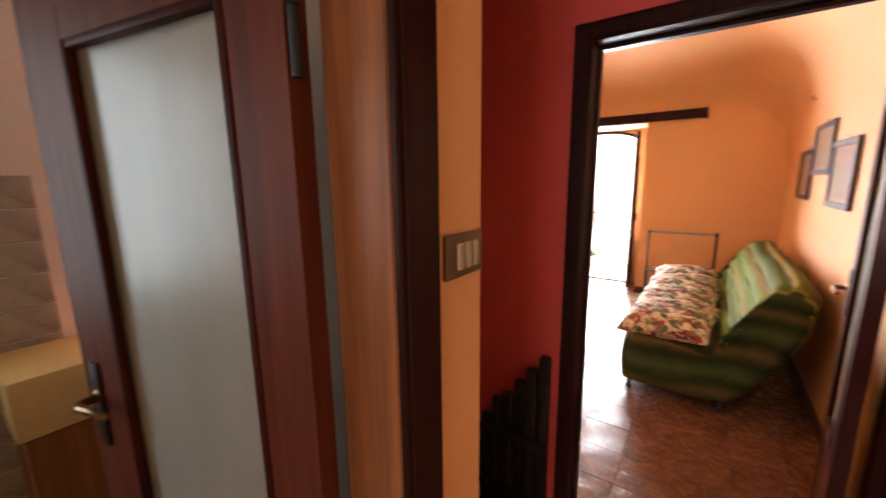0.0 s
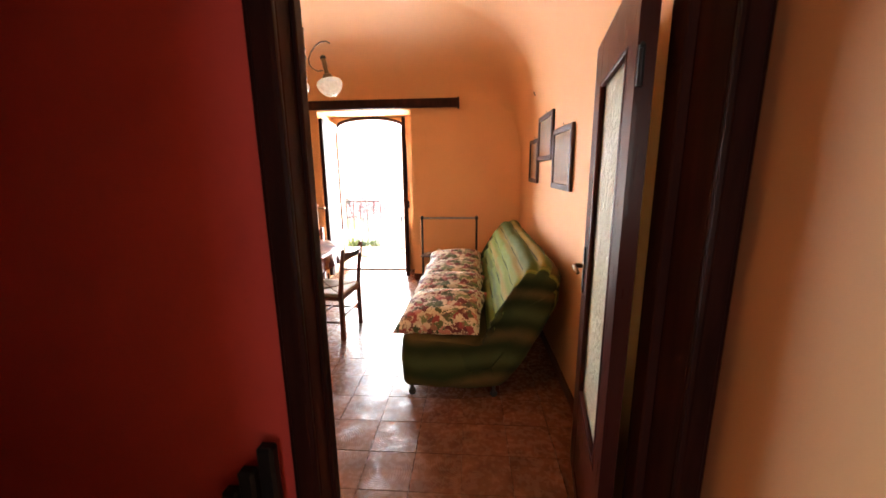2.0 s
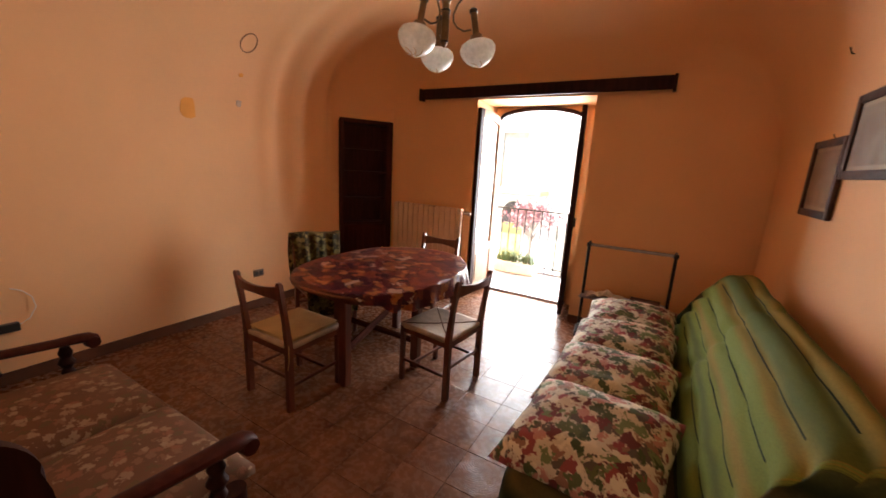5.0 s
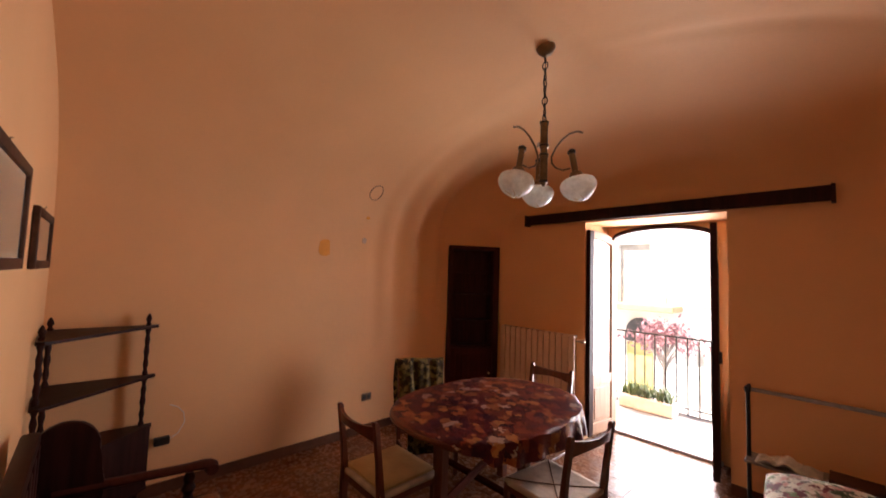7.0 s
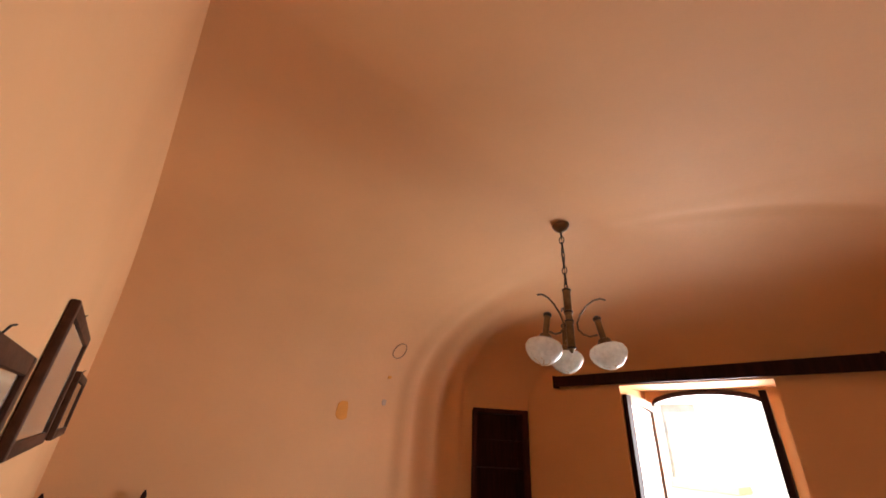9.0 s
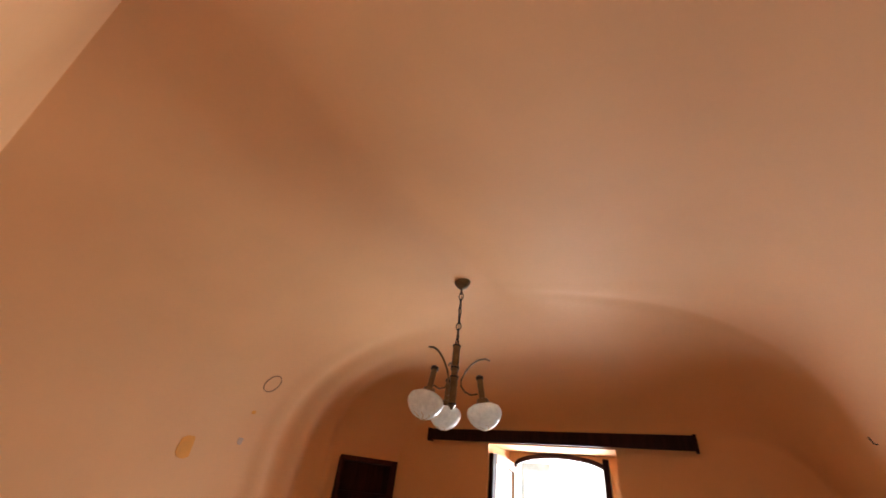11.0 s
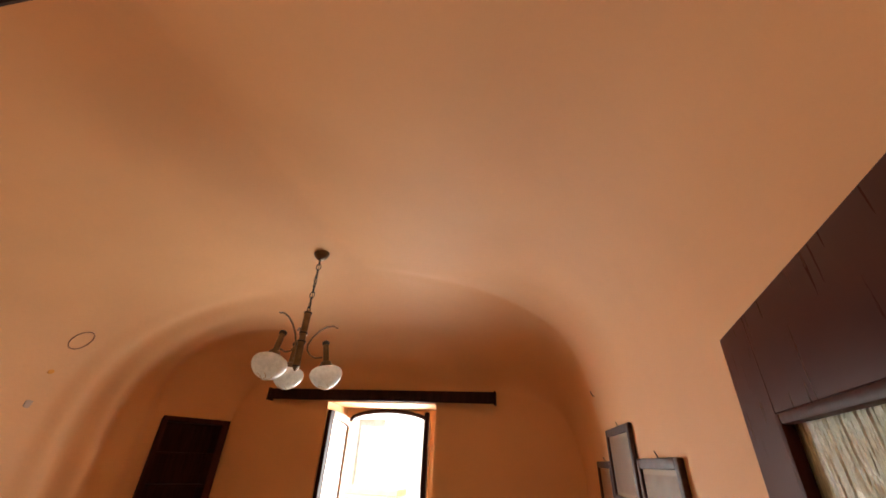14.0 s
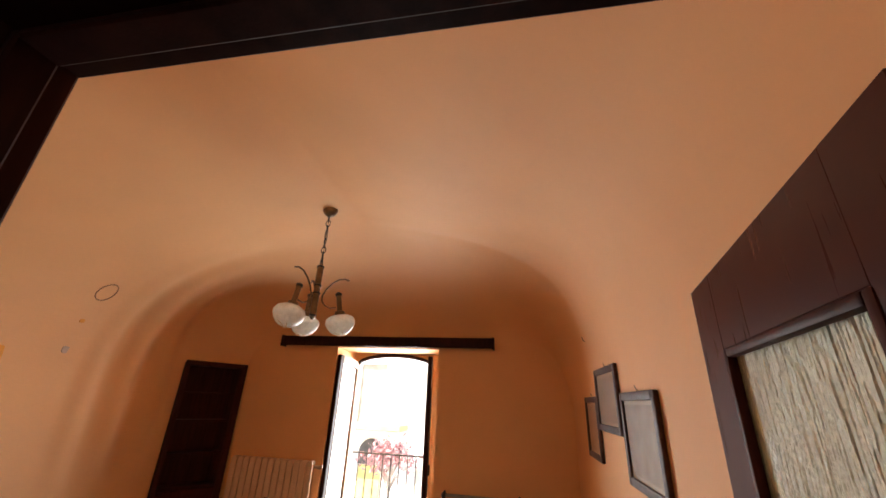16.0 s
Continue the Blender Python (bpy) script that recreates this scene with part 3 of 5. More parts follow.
def glazed_leaf(name, label, width, height, pane, kind_wood):
    """A door leaf from the hinge at 0 along +y, face at x = 0, with a tall glass panel."""
    d = thing(name, label, "door", kind="structure")
    T, S, F, TOP, G0, G1 = 0.046, 0.12, 0.165, height, 0.50, height - 0.17
    part("stile", boxed(0, T, 0, S, 0.012, TOP, bevel=0.0012), kind_wood, d)
    part("stile", boxed(0, T, width - F, width, 0.012, TOP, bevel=0.0012), kind_wood, d)
    part("top_rail", boxed(0.0003, T - 0.0003, S, width - F, G1, TOP, bevel=0.0012), kind_wood, d)
    part("bottom_rail", boxed(0.001, T - 0.001, S, width - F, 0.012, G0, bevel=0.0012), kind_wood, d)
    bm = boxed(0.010, T - 0.010, S + 0.07, width - F - 0.07, 0.10, G0 - 0.09, bevel=0.006)
    box(bm, -0.004, 0.004, S + 0.05, width - F - 0.05, 0.085, 0.10, bevel=0.003)
    part("bottom_panel", bm, kind_wood, d)
    p = part("pane", boxed(T / 2 - 0.0025, T / 2 + 0.0025, S - 0.008, width - F + 0.008, G0 - 0.008, G1 + 0.008, bevel=0), pane, d, "textured glass pane", smooth=None)
    for x0, x1 in ((-0.003, 0.017), (T - 0.017, T + 0.003)):
        bd = boxed(x0, x1, S - 0.004, S + 0.016, G0, G1, bevel=0.005, segs=2)
        box(bd, x0, x1, width - F - 0.016, width - F + 0.004, G0, G1, bevel=0.005, segs=2)
        box(bd, x0, x1, S + 0.016, width - F - 0.016, G0, G0 + 0.018, bevel=0.005, segs=2)
        box(bd, x0, x1, S + 0.016, width - F - 0.016, G1 - 0.018, G1, bevel=0.005, segs=2)
        part("glazing_bead", bd, red_wood, d)
    for z in (0.28, 1.80):
        bm = lathe(bmesh.new(), [(0.0085, -0.045), (0.0085, 0.045)], 10, Matrix.Translation((T * 0.2, -0.010, z)))
        lathe(bm, [(0.004, 0.045), (0.009, 0.05), (0.002, 0.06)], 8, Matrix.Translation((T * 0.2, -0.010, z)))
        part("hinge", bm, black_iron, d)
    lever(d, width - 0.06, 1.10, -1, 0.0)
    return d

leaf1 = glazed_leaf("door_leaf", "open dark wooden door leaf with ribbed glass pane", 0.782, 2.057, ribbed_glass, leaf_wood)
leaf1.matrix_basis = pose(0.796, 1.932, 0, 0, 0, -10.2)

# ---- glazed door of the tiled room, in the hall's side wall ----
fr2 = thing("door_2", "dark casing and pine lining of the tiled room's door", "door frame", kind="structure")
for y0, y1 in ((0.609, 0.706), (-0.256, -0.159)):
    bm = boxed(0.001, 0.014, y0, y1, 0, 2.19, bevel=0.003)
    box(bm, 0.012, 0.018, y0 + 0.012, y1 - 0.012, 0, 2.18, bevel=0.004)
    part("upright", bm, dark_wood, fr2)
part("head", boxed(0.001, 0.016, -0.159, 0.609, 2.10, 2.19, bevel=0.004), dark_wood, fr2)
part("lining", boxed(-0.132, -0.0005, 0.609, 0.64, 0, 2.12, bevel=0.003), pine_wood, fr2, "varnished pine lining with knots")
part("lining", boxed(-0.132, -0.0005, -0.19, -0.159, 0, 2.12, bevel=0.003), pine_wood, fr2)
part("lining", boxed(-0.132, -0.0005, -0.159, 0.609, 2.09, 2.12, bevel=0.003), pine_wood, fr2)
leaf2 = glazed_leaf("door_leaf", "open reddish wooden door leaf with frosted glass pane", 0.75, 2.06, frosted_glass, red_door_wood)
leaf2.matrix_basis = pose(-0.135, 0.552, 0, 0, 0, 101.0)

# ---- balcony door ----
FY = 6.60                                     # the fixed frame stands at the outer edge of the reveal
wx0, wx1 = -1.60, -0.58
mid, half = (wx0 + wx1) / 2, (wx1 - wx0) / 2
def arch(x, low=2.165, crown=2.30):
    return low + (crown - low) * math.sqrt(max(0, 1 - ((x - mid) / half) ** 2)) if abs(x - mid) < half else low

win = thing("window_1", "arched brown balcony door frame, standing open", "balcony door", kind="structure")
xs = [wx0 + (wx1 - wx0) * k / 24 for k in range(25)]
bm = prism(bmesh.new(), [(WX0 - 0.02, 2.10), (wx0, 2.165)] + [(x, arch(x)) for x in xs[1:-1]] + [(wx1, 2.165), (WX1 + 0.02, 2.10), (WX1 + 0.02, WTOP + 0.03), (WX0 - 0.02, WTOP + 0.03)], 0.10, Matrix.Translation((0, FY + 0.02, 0)))
tagged(part("wall_spandrel", bm, plaster_orange, smooth=None), "plastered infill above the arched balcony door", "wall", kind="structure")
bm = prism(bmesh.new(), [(x, arch(x) + 0.012) for x in xs] + [(x, arch(x) - 0.035) for x in xs[::-1]], 0.06, Matrix.Translation((0, FY - 0.03, 0)))
part("frame_head", bm, dark_wood, win)
for xa, xb in ((wx0 - 0.012, wx0 + 0.045), (wx1 - 0.045, wx1 + 0.012)):
    part("frame_post", boxed(xa, xb, FY - 0.03, FY + 0.03, 0.02, 2.17, bevel=0.006), cream_wood, win)
for xa, xb in ((WX0 - 0.02, wx0 - 0.012), (wx1 + 0.012, WX1 + 0.02)):
    tagged(part("wall_jamb", boxed(xa, xb, FY - 0.01, FY + 0.12, 0, 2.2, bevel=0), plaster_orange, smooth=None), "orange plastered jamb of the balcony door", "wall", kind="structure")
part("threshold", boxed(wx0 - 0.03, wx1 + 0.03, FY - 0.06, FY + 0.10, -0.02, 0.028, bevel=0.006), stone, win, "worn pale stone threshold")

def casement(x_hinge, y_hinge, turn, flip):
    """Half of the balcony door: rails, arched head, three panes over a wooden panel."""
    c = thing("window_leaf", "open brown wooden balcony door leaf with tall pane", "window leaf", kind="structure")
    w, T, S = 0.50, 0.042, 0.075
    def rise(u):
        return 2.145 + 0.13 * math.sqrt(max(0.0, 1 - (1 - u / w) ** 2)) - 0.035
    part("stile", boxed(0, S, 0, T, 0.04, rise(S * 0.4)), cream_wood, c)
    part("meeting_stile", boxed(w - S, w, -0.004, T + 0.004, 0.04, rise(w) - 0.004), dark_wood, c, "dark brown meeting stile")
    us = [S + (w - 2 * S) * k / 10 for k in range(11)]
    part("head_rail", prism(bmesh.new(), [(u, rise(u)) for u in us] + [(u, rise(u) - 0.085) for u in us[::-1]], T), cream_wood, c)
    part("lock_rail", boxed(S, w - S, 0, T, 0.56, 0.66), cream_wood, c)
    part("bottom_rail", boxed(S, w - S, 0, T, 0.04, 0.16), cream_wood, c)
    bm = boxed(S, w - S, 0.012, T - 0.012, 0.16, 0.56, bevel=0.004)
    box(bm, S + 0.03, w - S - 0.03, 0.004, T - 0.004, 0.19, 0.53, bevel=0.012)
    part("panel", bm, cream_wood, c)
    p = part("pane", prism(bmesh.new(), [(S - 0.01, 0.65), (w - S + 0.01, 0.65)] + [(u, rise(u) - 0.08) for u in us[::-1]], 0.004, Matrix.Translation((0, T / 2, 0))), clear_glass, c, "clear glass pane", smooth=None)
    p.visible_shadow = False
    bm = boxed(w - 0.02, w - 0.004, -0.012, -0.004, 0.1, 1.9, bevel=0.003)
    box(bm, w - 0.035, w + 0.0, -0.03, -0.008, 1.02, 1.12, bevel=0.006)
    part("bolt", bm, black_iron, c, "black espagnolette bolt")
    c.matrix_basis = pose(x_hinge, y_hinge, 0, 0, 0, turn) @ Matrix.Diagonal((1, -1 if flip else 1, 1, 1))
    return c
casement(-1.585, 6.57, -98, False)
casement(-0.565, 6.57, -80.5, True)

pelmet = thing("curtain_pelmet", "long dark wooden curtain pelmet fixed above the balcony door", "pelmet")
bm = boxed(-2.36, 0.22, 5.955, 5.975, 2.322, 2.437, bevel=0.004)
part("front_board", bm, dark_wood, pelmet)
part("top_board", boxed(-2.36, 0.22, 5.975, YW - 0.001, 2.419, 2.437, bevel=0.003), dark_wood, pelmet)
for xa in (-2.385, 0.22):
    part("end_board", boxed(xa, xa + 0.025, 5.945, YW - 0.001, 2.312, 2.445, bevel=0.004), dark_wood, pelmet)
part("curtain_track", boxed(-2.33, 0.19, 6.0, 6.02, 2.405, 2.419, bevel=0.002), steel, pelmet)

# skirting boards
def skirt(x0, x1, y0, y1):
    tagged(part("baseboard", boxed(x0, x1, y0, y1, -0.01, 0.085, bevel=0.004), skirting), "low brown tiled skirting along the wall", "skirting", kind="structure")
skirt(XL - 0.01, XL + 0.012, YB, 5.0)
skirt(XR - 0.012, XR + 0.01, 2.75, YW - 0.012)
skirt(-2.80, WX0, YW - 0.012, YW + 0.01)
skirt(WX1, XR - 0.012, YW - 0.012, YW + 0.01)
skirt(-0.80, DX0 - 0.10, YB - 0.005, YB + 0.018)

# ---- switch plates and sockets ----
sw = thing("light_switch", "bronze wall plate with three ivory rockers", "light switch")
part("plate", boxed(0.0005, 0.010, 0.728, 0.852, 1.437, 1.517, bevel=0.004, segs=2), bronze_plate, sw)
for k in range(3):
    part("rocker", boxed(0.008, 0.016, 0.760 + 0.026 * k, 0.779 + 0.026 * k, 1.452, 1.500, bevel=0.003), ivory, sw, "ivory rocker")

def socket(m, tone, label):
    s = thing("wall_socket", label, "socket")
    part("plate", boxed(-0.058, 0.058, 0, 0.010, -0.038, 0.038, bevel=0.004, segs=2), tone, s)
    for k in (-1, 1):
        bm = boxed(k * 0.026 - 0.019, k * 0.026 + 0.019, 0.009, 0.013, -0.021, 0.021, bevel=0.003)
        for q in (-1, 0, 1):
            lathe(bm, [(0.003, 0), (0.003, 0.001)], 8, Matrix.Translation((k * 0.026, 0.0132, q * 0.012)) @ Euler((radians(-90), 0, 0)).to_matrix().to_4x4())
        part("insert", bm, black_plastic, s)
    s.matrix_basis = m
    return s
socket(pose(0.715, YW, 0.44, 0, 0, 180), black_plastic, "black double wall socket on orange plaster")
socket(pose(XL, 4.36, 0.37, 0, 0, -90), bronze_plate, "bronze wall socket on the orange wall")


# ---- table and chairs ----
def oval(a, b, n, p, k=1.0):
    pts = []
    for i in range(n):
        t = 2 * math.pi * i / n
        c, s = math.cos(t), math.sin(t)
        pts.append((math.copysign(abs(c) ** (2 / p), c) * a * k, math.copysign(abs(s) ** (2 / p), s) * b * k))
    return pts

under_wood = mat("dull_red_wood", (0.070, 0.017, 0.010), 0.85, scale=5, vary=0.2, fine=45, bump=0.1, spec=0.03)
TX, TY, TA, TB, TH = -1.575, 4.385, 0.58, 0.78, 0.745
table = thing("dining_table", "oval dark red-brown wooden dining table with crossed stretchers", "table", (TX, TY, 0))
prof = [(0.965, TH - 0.030), (1.0, TH - 0.022), (1.004, TH - 0.010), (0.992, TH)]
part("tabletop", rings(bmesh.new(), [[(x, y, z) for x, y in oval(TA, TB, 64, 2.25, k)] for k, z in prof]), chair_wood, table)
part("apron", rings(bmesh.new(), [[(x, y, z) for x, y in oval(TA, TB, 48, 2.6, k)] for k, z in ((0.80, TH - 0.11), (0.80, TH - 0.031))]), chair_wood, table)
LEGS = ((0.105, -0.575), (0.365, -0.07), (-0.20, 0.43), (-0.465, -0.07))
for lx, ly in LEGS:
    part("leg", boxed(lx - 0.033, lx + 0.033, ly - 0.033, ly + 0.033, 0, TH - 0.11, bevel=0.006), chair_wood, table)
for (ax, ay), (bx, by), z in ((LEGS[0], LEGS[2], 0.26), (LEGS[1], LEGS[3], 0.215)):
    bm = tube(bmesh.new(), [(ax, ay, z), ((ax + bx) / 2, (ay + by) / 2, z), (bx, by, z)], 0.026, 6)
    part("stretcher", bm, under_wood, table)

cloth = bmesh.new()
CX, CY, CA, CB = 0.062, 0.045, 0.562, 0.70
def cloth_loop(k, n=120):
    """One ring of the cloth at k of its reach: flat on the top, hanging in folds past its edge."""
    out = []
    for i in range(n):
        t = 2 * math.pi * i / n
        c, s = math.cos(t), math.sin(t)
        x = CX + math.copysign(abs(c) ** 0.72, c) * CA * k
        y = CY + math.copysign(abs(s) ** 0.72, s) * CB * k
        r = ((abs(x) / (TA * 1.012)) ** 2.25 + (abs(y) / (TB * 1.012)) ** 2.25) ** (1 / 2.25)
        z = TH + 0.006 + 0.0015 * math.sin(5 * x + 9 * y)
        if r > 1:
            over = (r - 1) * math.hypot(x, y)
            e = 1 / r
            flare = 1 + 0.16 * over + 0.035 * math.sin(t * 22 + 1.5) * min(1, over * 7)
            x, y, z = x * e * flare, y * e * flare, TH + 0.006 - over * 1.05 + 0.008 * math.sin(t * 17)
        out.append((x, y, z))
    return out
rings(cloth, [cloth_loop(k) for k in (0.02, 0.2, 0.4, 0.6, 0.75, 0.85, 0.9, 0.94, 0.97, 1.0, 1.04, 1.08, 1.12)], caps=False)
tc = tagged(part("tablecloth", cloth, table_print, smooth=60), "maroon fruit-print oilcloth spread over the oval table", "tablecloth")
tc.matrix_basis = pose(TX, TY, 0)

def chair_parts(c, cushion):
    """Ladder-back chair facing +y: sabre back posts, curved top rail, rush seat, two rows of stretchers."""
    W, D, SH, H = 0.205, 0.20, 0.445, 0.85
    for s in (-1, 1):
        bm = bmesh.new()
        pts = [(0, 0.0), (0.0, 0.30), (0.0, 0.45), (-0.018, 0.62), (-0.05, 0.85)]
        loops = []
        for dy, z in pts:
            wy = 0.019 if z < 0.6 else 0.014
            loops.append([(s * W + a * 0.017, -D + dy + b * wy, z) for a, b in ((-1, -1), (1, -1), (1, 1), (-1, 1))])
        loops.append([(s * W + a * 0.011, -D - 0.052 + b * 0.009, 0.862) for a, b in ((-1, -1), (1, -1), (1, 1), (-1, 1))])
        rings(bm, loops)
        part("back_post", bm, chair_wood, c)
        part("front_leg", boxed(s * W - 0.017, s * W + 0.017, D - 0.017, D + 0.017, 0, 0.435, bevel=0.005), chair_wood, c)
        for z in (0.17,):
            part("stretcher", boxed(s * W - 0.009, s * W + 0.009, -D + 0.016, D - 0.015, z - 0.011, z + 0.011, bevel=0.003), chair_wood, c)
        part("seat_rail", boxed(s * W - 0.015, s * W + 0.015, -D + 0.016, D - 0.015, 0.385, 0.43, bevel=0.004), chair_wood, c)
    part("stretcher", boxed(-W + 0.008, W - 0.008, D - 0.11, D - 0.09, 0.16, 0.18, bevel=0.003), chair_wood, c)
    part("stretcher", boxed(-W + 0.015, W - 0.015, -D - 0.009, -D + 0.009, 0.22, 0.242, bevel=0.003), chair_wood, c)
    for y in (-D, D):
        part("seat_rail", boxed(-W + 0.016, W - 0.016, y - 0.013, y + 0.013, 0.385, 0.43, bevel=0.004), chair_wood, c)
    # curved top rail, dipping in the middle
    bm = bmesh.new()
    loops = []
    for k in range(13):
        u = -1 + 2 * k / 12
        y = -D - 0.040 - 0.030 * (1 - u * u)
        lo, hi = 0.748 + 0.020 * (1 - u * u), 0.836 - 0.016 * (1 - u * u)
        loops.append([(u * (W - 0.014), y - 0.009, lo), (u * (W - 0.014), y + 0.009, lo), (u * (W - 0.014), y - 0.002, hi), (u * (W - 0.014), y - 0.020, hi)])
    rings(bm, loops)
    part("top_rail", bm, chair_wood, c)
    # seat in four woven triangles rising to a low cross
    bm = bmesh.new()
    def seat_z(u, v):
        return 0.452 - 0.016 * max(0, 1 - max(abs(u), abs(v)) * 1.0) + 0.004 * abs(abs(u) - abs(v)) + 0.003 * math.sin(60 * max(abs(u), abs(v)))
    sheet(bm, 20, 20, lambda i, j: Vector(((2 * i - 1) * (W + 0.012), (2 * j - 1) * (D + 0.012) + 0.004, seat_z(2 * i - 1, 2 * j - 1))))
    s = part("seat", bm, rush, c, "cord-woven seat with crossing lines", smooth=50)
    thicken(s, 0.03, (0, 0, 2))
    if not cushion:
        for q in (-1, 1):
            line = [(k * (W + 0.008), q * k * (D + 0.008) + 0.004, seat_z(k, k) + 0.002) for k in (-0.98, -0.7, -0.4, -0.15, 0.15, 0.4, 0.7, 0.98)]
            part("seat_seam", tube(bmesh.new(), line, 0.0035, 6), skirting, c, "dark line where the weaving meets")
    if cushion:
        bm = bmesh.new()
        def pad(i, j, top):
            u, v = 2 * i - 1, 2 * j - 1
            e = (1 - u ** 8) * (1 - v ** 8)
            return Vector((u * 0.20, v * 0.20 + 0.01, 0.456 + (0.020 + 0.016 * e ** 0.5 if top else 0.004)))
        sheet(bm, 14, 14, lambda i, j: pad(i, j, True))
        sheet(bm, 14, 14, lambda i, j: pad(i, j, False))
        bmesh.ops.remove_doubles(bm, verts=bm.verts[:], dist=0.0005)
        for s in (-1, 1):
            tube(bm, [(s * 0.19, -0.19, 0.47), (s * 0.225, -0.215, 0.455), (s * 0.23, -0.22, 0.36), (s * 0.222, -0.225, 0.30)], 0.003, 5)
        part("seat_pad", bm, linen, c, "thin beige seat pad tied to the posts", smooth=70)

GR = "chairs round the dining table"
ch_pad = thing("dining_chair", "red-brown wooden dining chair with a beige tied seat pad", "chair", (0, 0, 0), 0, GR)
chair_parts(ch_pad, True)
ch_pad.matrix_basis = pose(-1.737, 3.600, 0, 0, 0, 0)
ch_rush = thing("dining_chair", "red-brown wooden dining chair with a pale cord-woven seat", "chair", (0, 0, 0), 0, GR)
chair_parts(ch_rush, False)
ch_rush.matrix_basis = pose(-0.965, 4.29, 0, 0, 0, 84)
far = copy_thing(ch_rush, pose(-1.65, 5.13, 0, 0, 0, 180))
tagged(far, "red-brown wooden dining chair standing before the radiator")
side = copy_thing(ch_rush, pose(-2.30, 4.40, 0, 0, 0, -113))
tagged(side, "red-brown wooden dining chair under a green leaf-print cloth")

bm = bmesh.new()
def drape(i, j):
    """A cloth thrown over the chair back: up the outer side, over the rail, down to the seat."""
    u = (2 * i - 1)
    s = j * 1.53
    fold = 0.010 * math.sin(u * 9 + s * 4) + 0.006 * math.sin(u * 17)
    w = 0.235 + 0.012 * math.sin(s * 7)
    if s < 0.40:
        y, z = -0.285 + fold - 0.02 * (0.4 - s), 0.47 + s
    elif s < 0.48:
        a = (s - 0.40) / 0.08 * math.pi
        y, z = -0.262 - 0.026 * math.cos(a) + fold * 0.5, 0.872 + 0.016 * math.sin(a)
    elif s < 0.87:
        y, z = -0.225 + (s - 0.48) * 0.12 + fold, 0.872 - (s - 0.48)
    elif s > 1.27:
        y, z = 0.226 + 0.4 * fold, 0.476 - (s - 1.27)
    else:
        y, z = -0.175 + (s - 0.87), 0.478 + 0.004 * math.sin(u * 8 + s * 20)
    return Vector((u * w, y, z + 0.008 * math.sin(u * 3)))
sheet(bm, 36, 74, drape)
th = part("chair_throw", bm, camo, smooth=80)
thicken(th, 0.003, (0, 0, 5))
th.matrix_basis = pose(-2.30, 4.40, 0, 0, 0, -113)
tagged(th, "green leaf-print cloth draped over a chair back", "cloth")

# ---- green sofa bed with pillows ----
seam_cloth = mat("dark_seam_cloth", (0.02, 0.032, 0.014), 0.9, scale=20, vary=0.1, bump=0.2, spec=0.1)
sofa = thing("sofa", "green striped quilted sofa bed on castors along the wall", "sofa")
S0, S1 = 3.17, 5.22
outline = [(-0.075, 0.085), (-0.095, 0.25), (-0.09, 0.40), (-0.05, 0.465), (0.10, 0.465), (0.30, 0.445), (0.44, 0.425), (0.50, 0.44), (0.55, 0.55), (0.62, 0.71), (0.69, 0.86), (0.765, 0.955), (0.85, 0.985), (0.93, 0.955), (0.975, 0.86), (0.965, 0.72), (0.89, 0.54), (0.80, 0.36), (0.70, 0.19), (0.60, 0.075), (0.40, 0.06), (0.15, 0.06)]
def resample(pts, n):
    pts = [Vector(p) for p in pts]
    seg = [(pts[i], pts[(i + 1) % len(pts)]) for i in range(len(pts))]
    total = sum((b - a).length for a, b in seg)
    out, acc, k = [], 0.0, 0
    for a, b in seg:
        d = (b - a).length
        while k < n and k * total / n <= acc + d:
            out.append(a + (b - a) * ((k * total / n - acc) / d))
            k += 1
        acc += d
    return out
loop = resample(outline, 210)
for _ in range(2):
    loop = [(loop[i - 1] + 2 * loop[i] + loop[(i + 1) % len(loop)]) / 4 for i in range(len(loop))]
mid2 = Vector((0.42, 0.40))
# way along the cover from the fold between seat and back, over the crest
FOLD = min(range(len(loop)), key=lambda i: (loop[i] - Vector((0.50, 0.44))).length)
reach = [0.0] * len(loop)
for i in range(FOLD + 1, len(loop)):
    reach[i] = reach[i - 1] + (loop[i] - loop[i - 1]).length
STRIP, BACK_END = 0.128, 0.90
def sofa_loop(y, shrink):
    out = []
    for i, p in enumerate(loop):
        q = p + (mid2 - p).normalized() * min(shrink, 0.5 * (mid2 - p).length)
        tan = loop[(i + 1) % len(loop)] - loop[i - 1]
        n2 = Vector((-tan.y, tan.x)).normalized()
        puff = 0.0
        if 0 < reach[i] < BACK_END:
            puff = 0.036 * abs(math.sin((reach[i] + 0.012 * math.sin(y * 6)) * math.pi / STRIP)) ** 0.6 - 0.026
        w = 0.012 * noise.noise(Vector((p.x * 3, y * 2.4, p.y * 3))) + 0.006 * noise.noise(Vector((p.x * 9, y * 7, p.y * 9)))
        sag = 0.020 * math.exp(-((y - 4.35) / 0.05) ** 2) if p.x > 0.5 else 0
        q = q + n2 * (puff + w - sag)
        out.append((q.x, y, q.y))
    return out
ends = [(S0 + 0.030, 0.30), (S0 + 0.012, 0.18), (S0 + 0.0, 0.10), (S0 + 0.008, 0.062), (S0 + 0.03, 0.034), (S0 + 0.065, 0.014), (S0 + 0.105, 0.003)]
ys = [S0 + 0.15 + (S1 - S0 - 0.30) * k / 50 for k in range(51)]
loops = [sofa_loop(y, s) for y, s in ends] + [sofa_loop(y, 0) for y in ys] + [sofa_loop(S0 + S1 - y, s) for y, s in ends[::-1]]
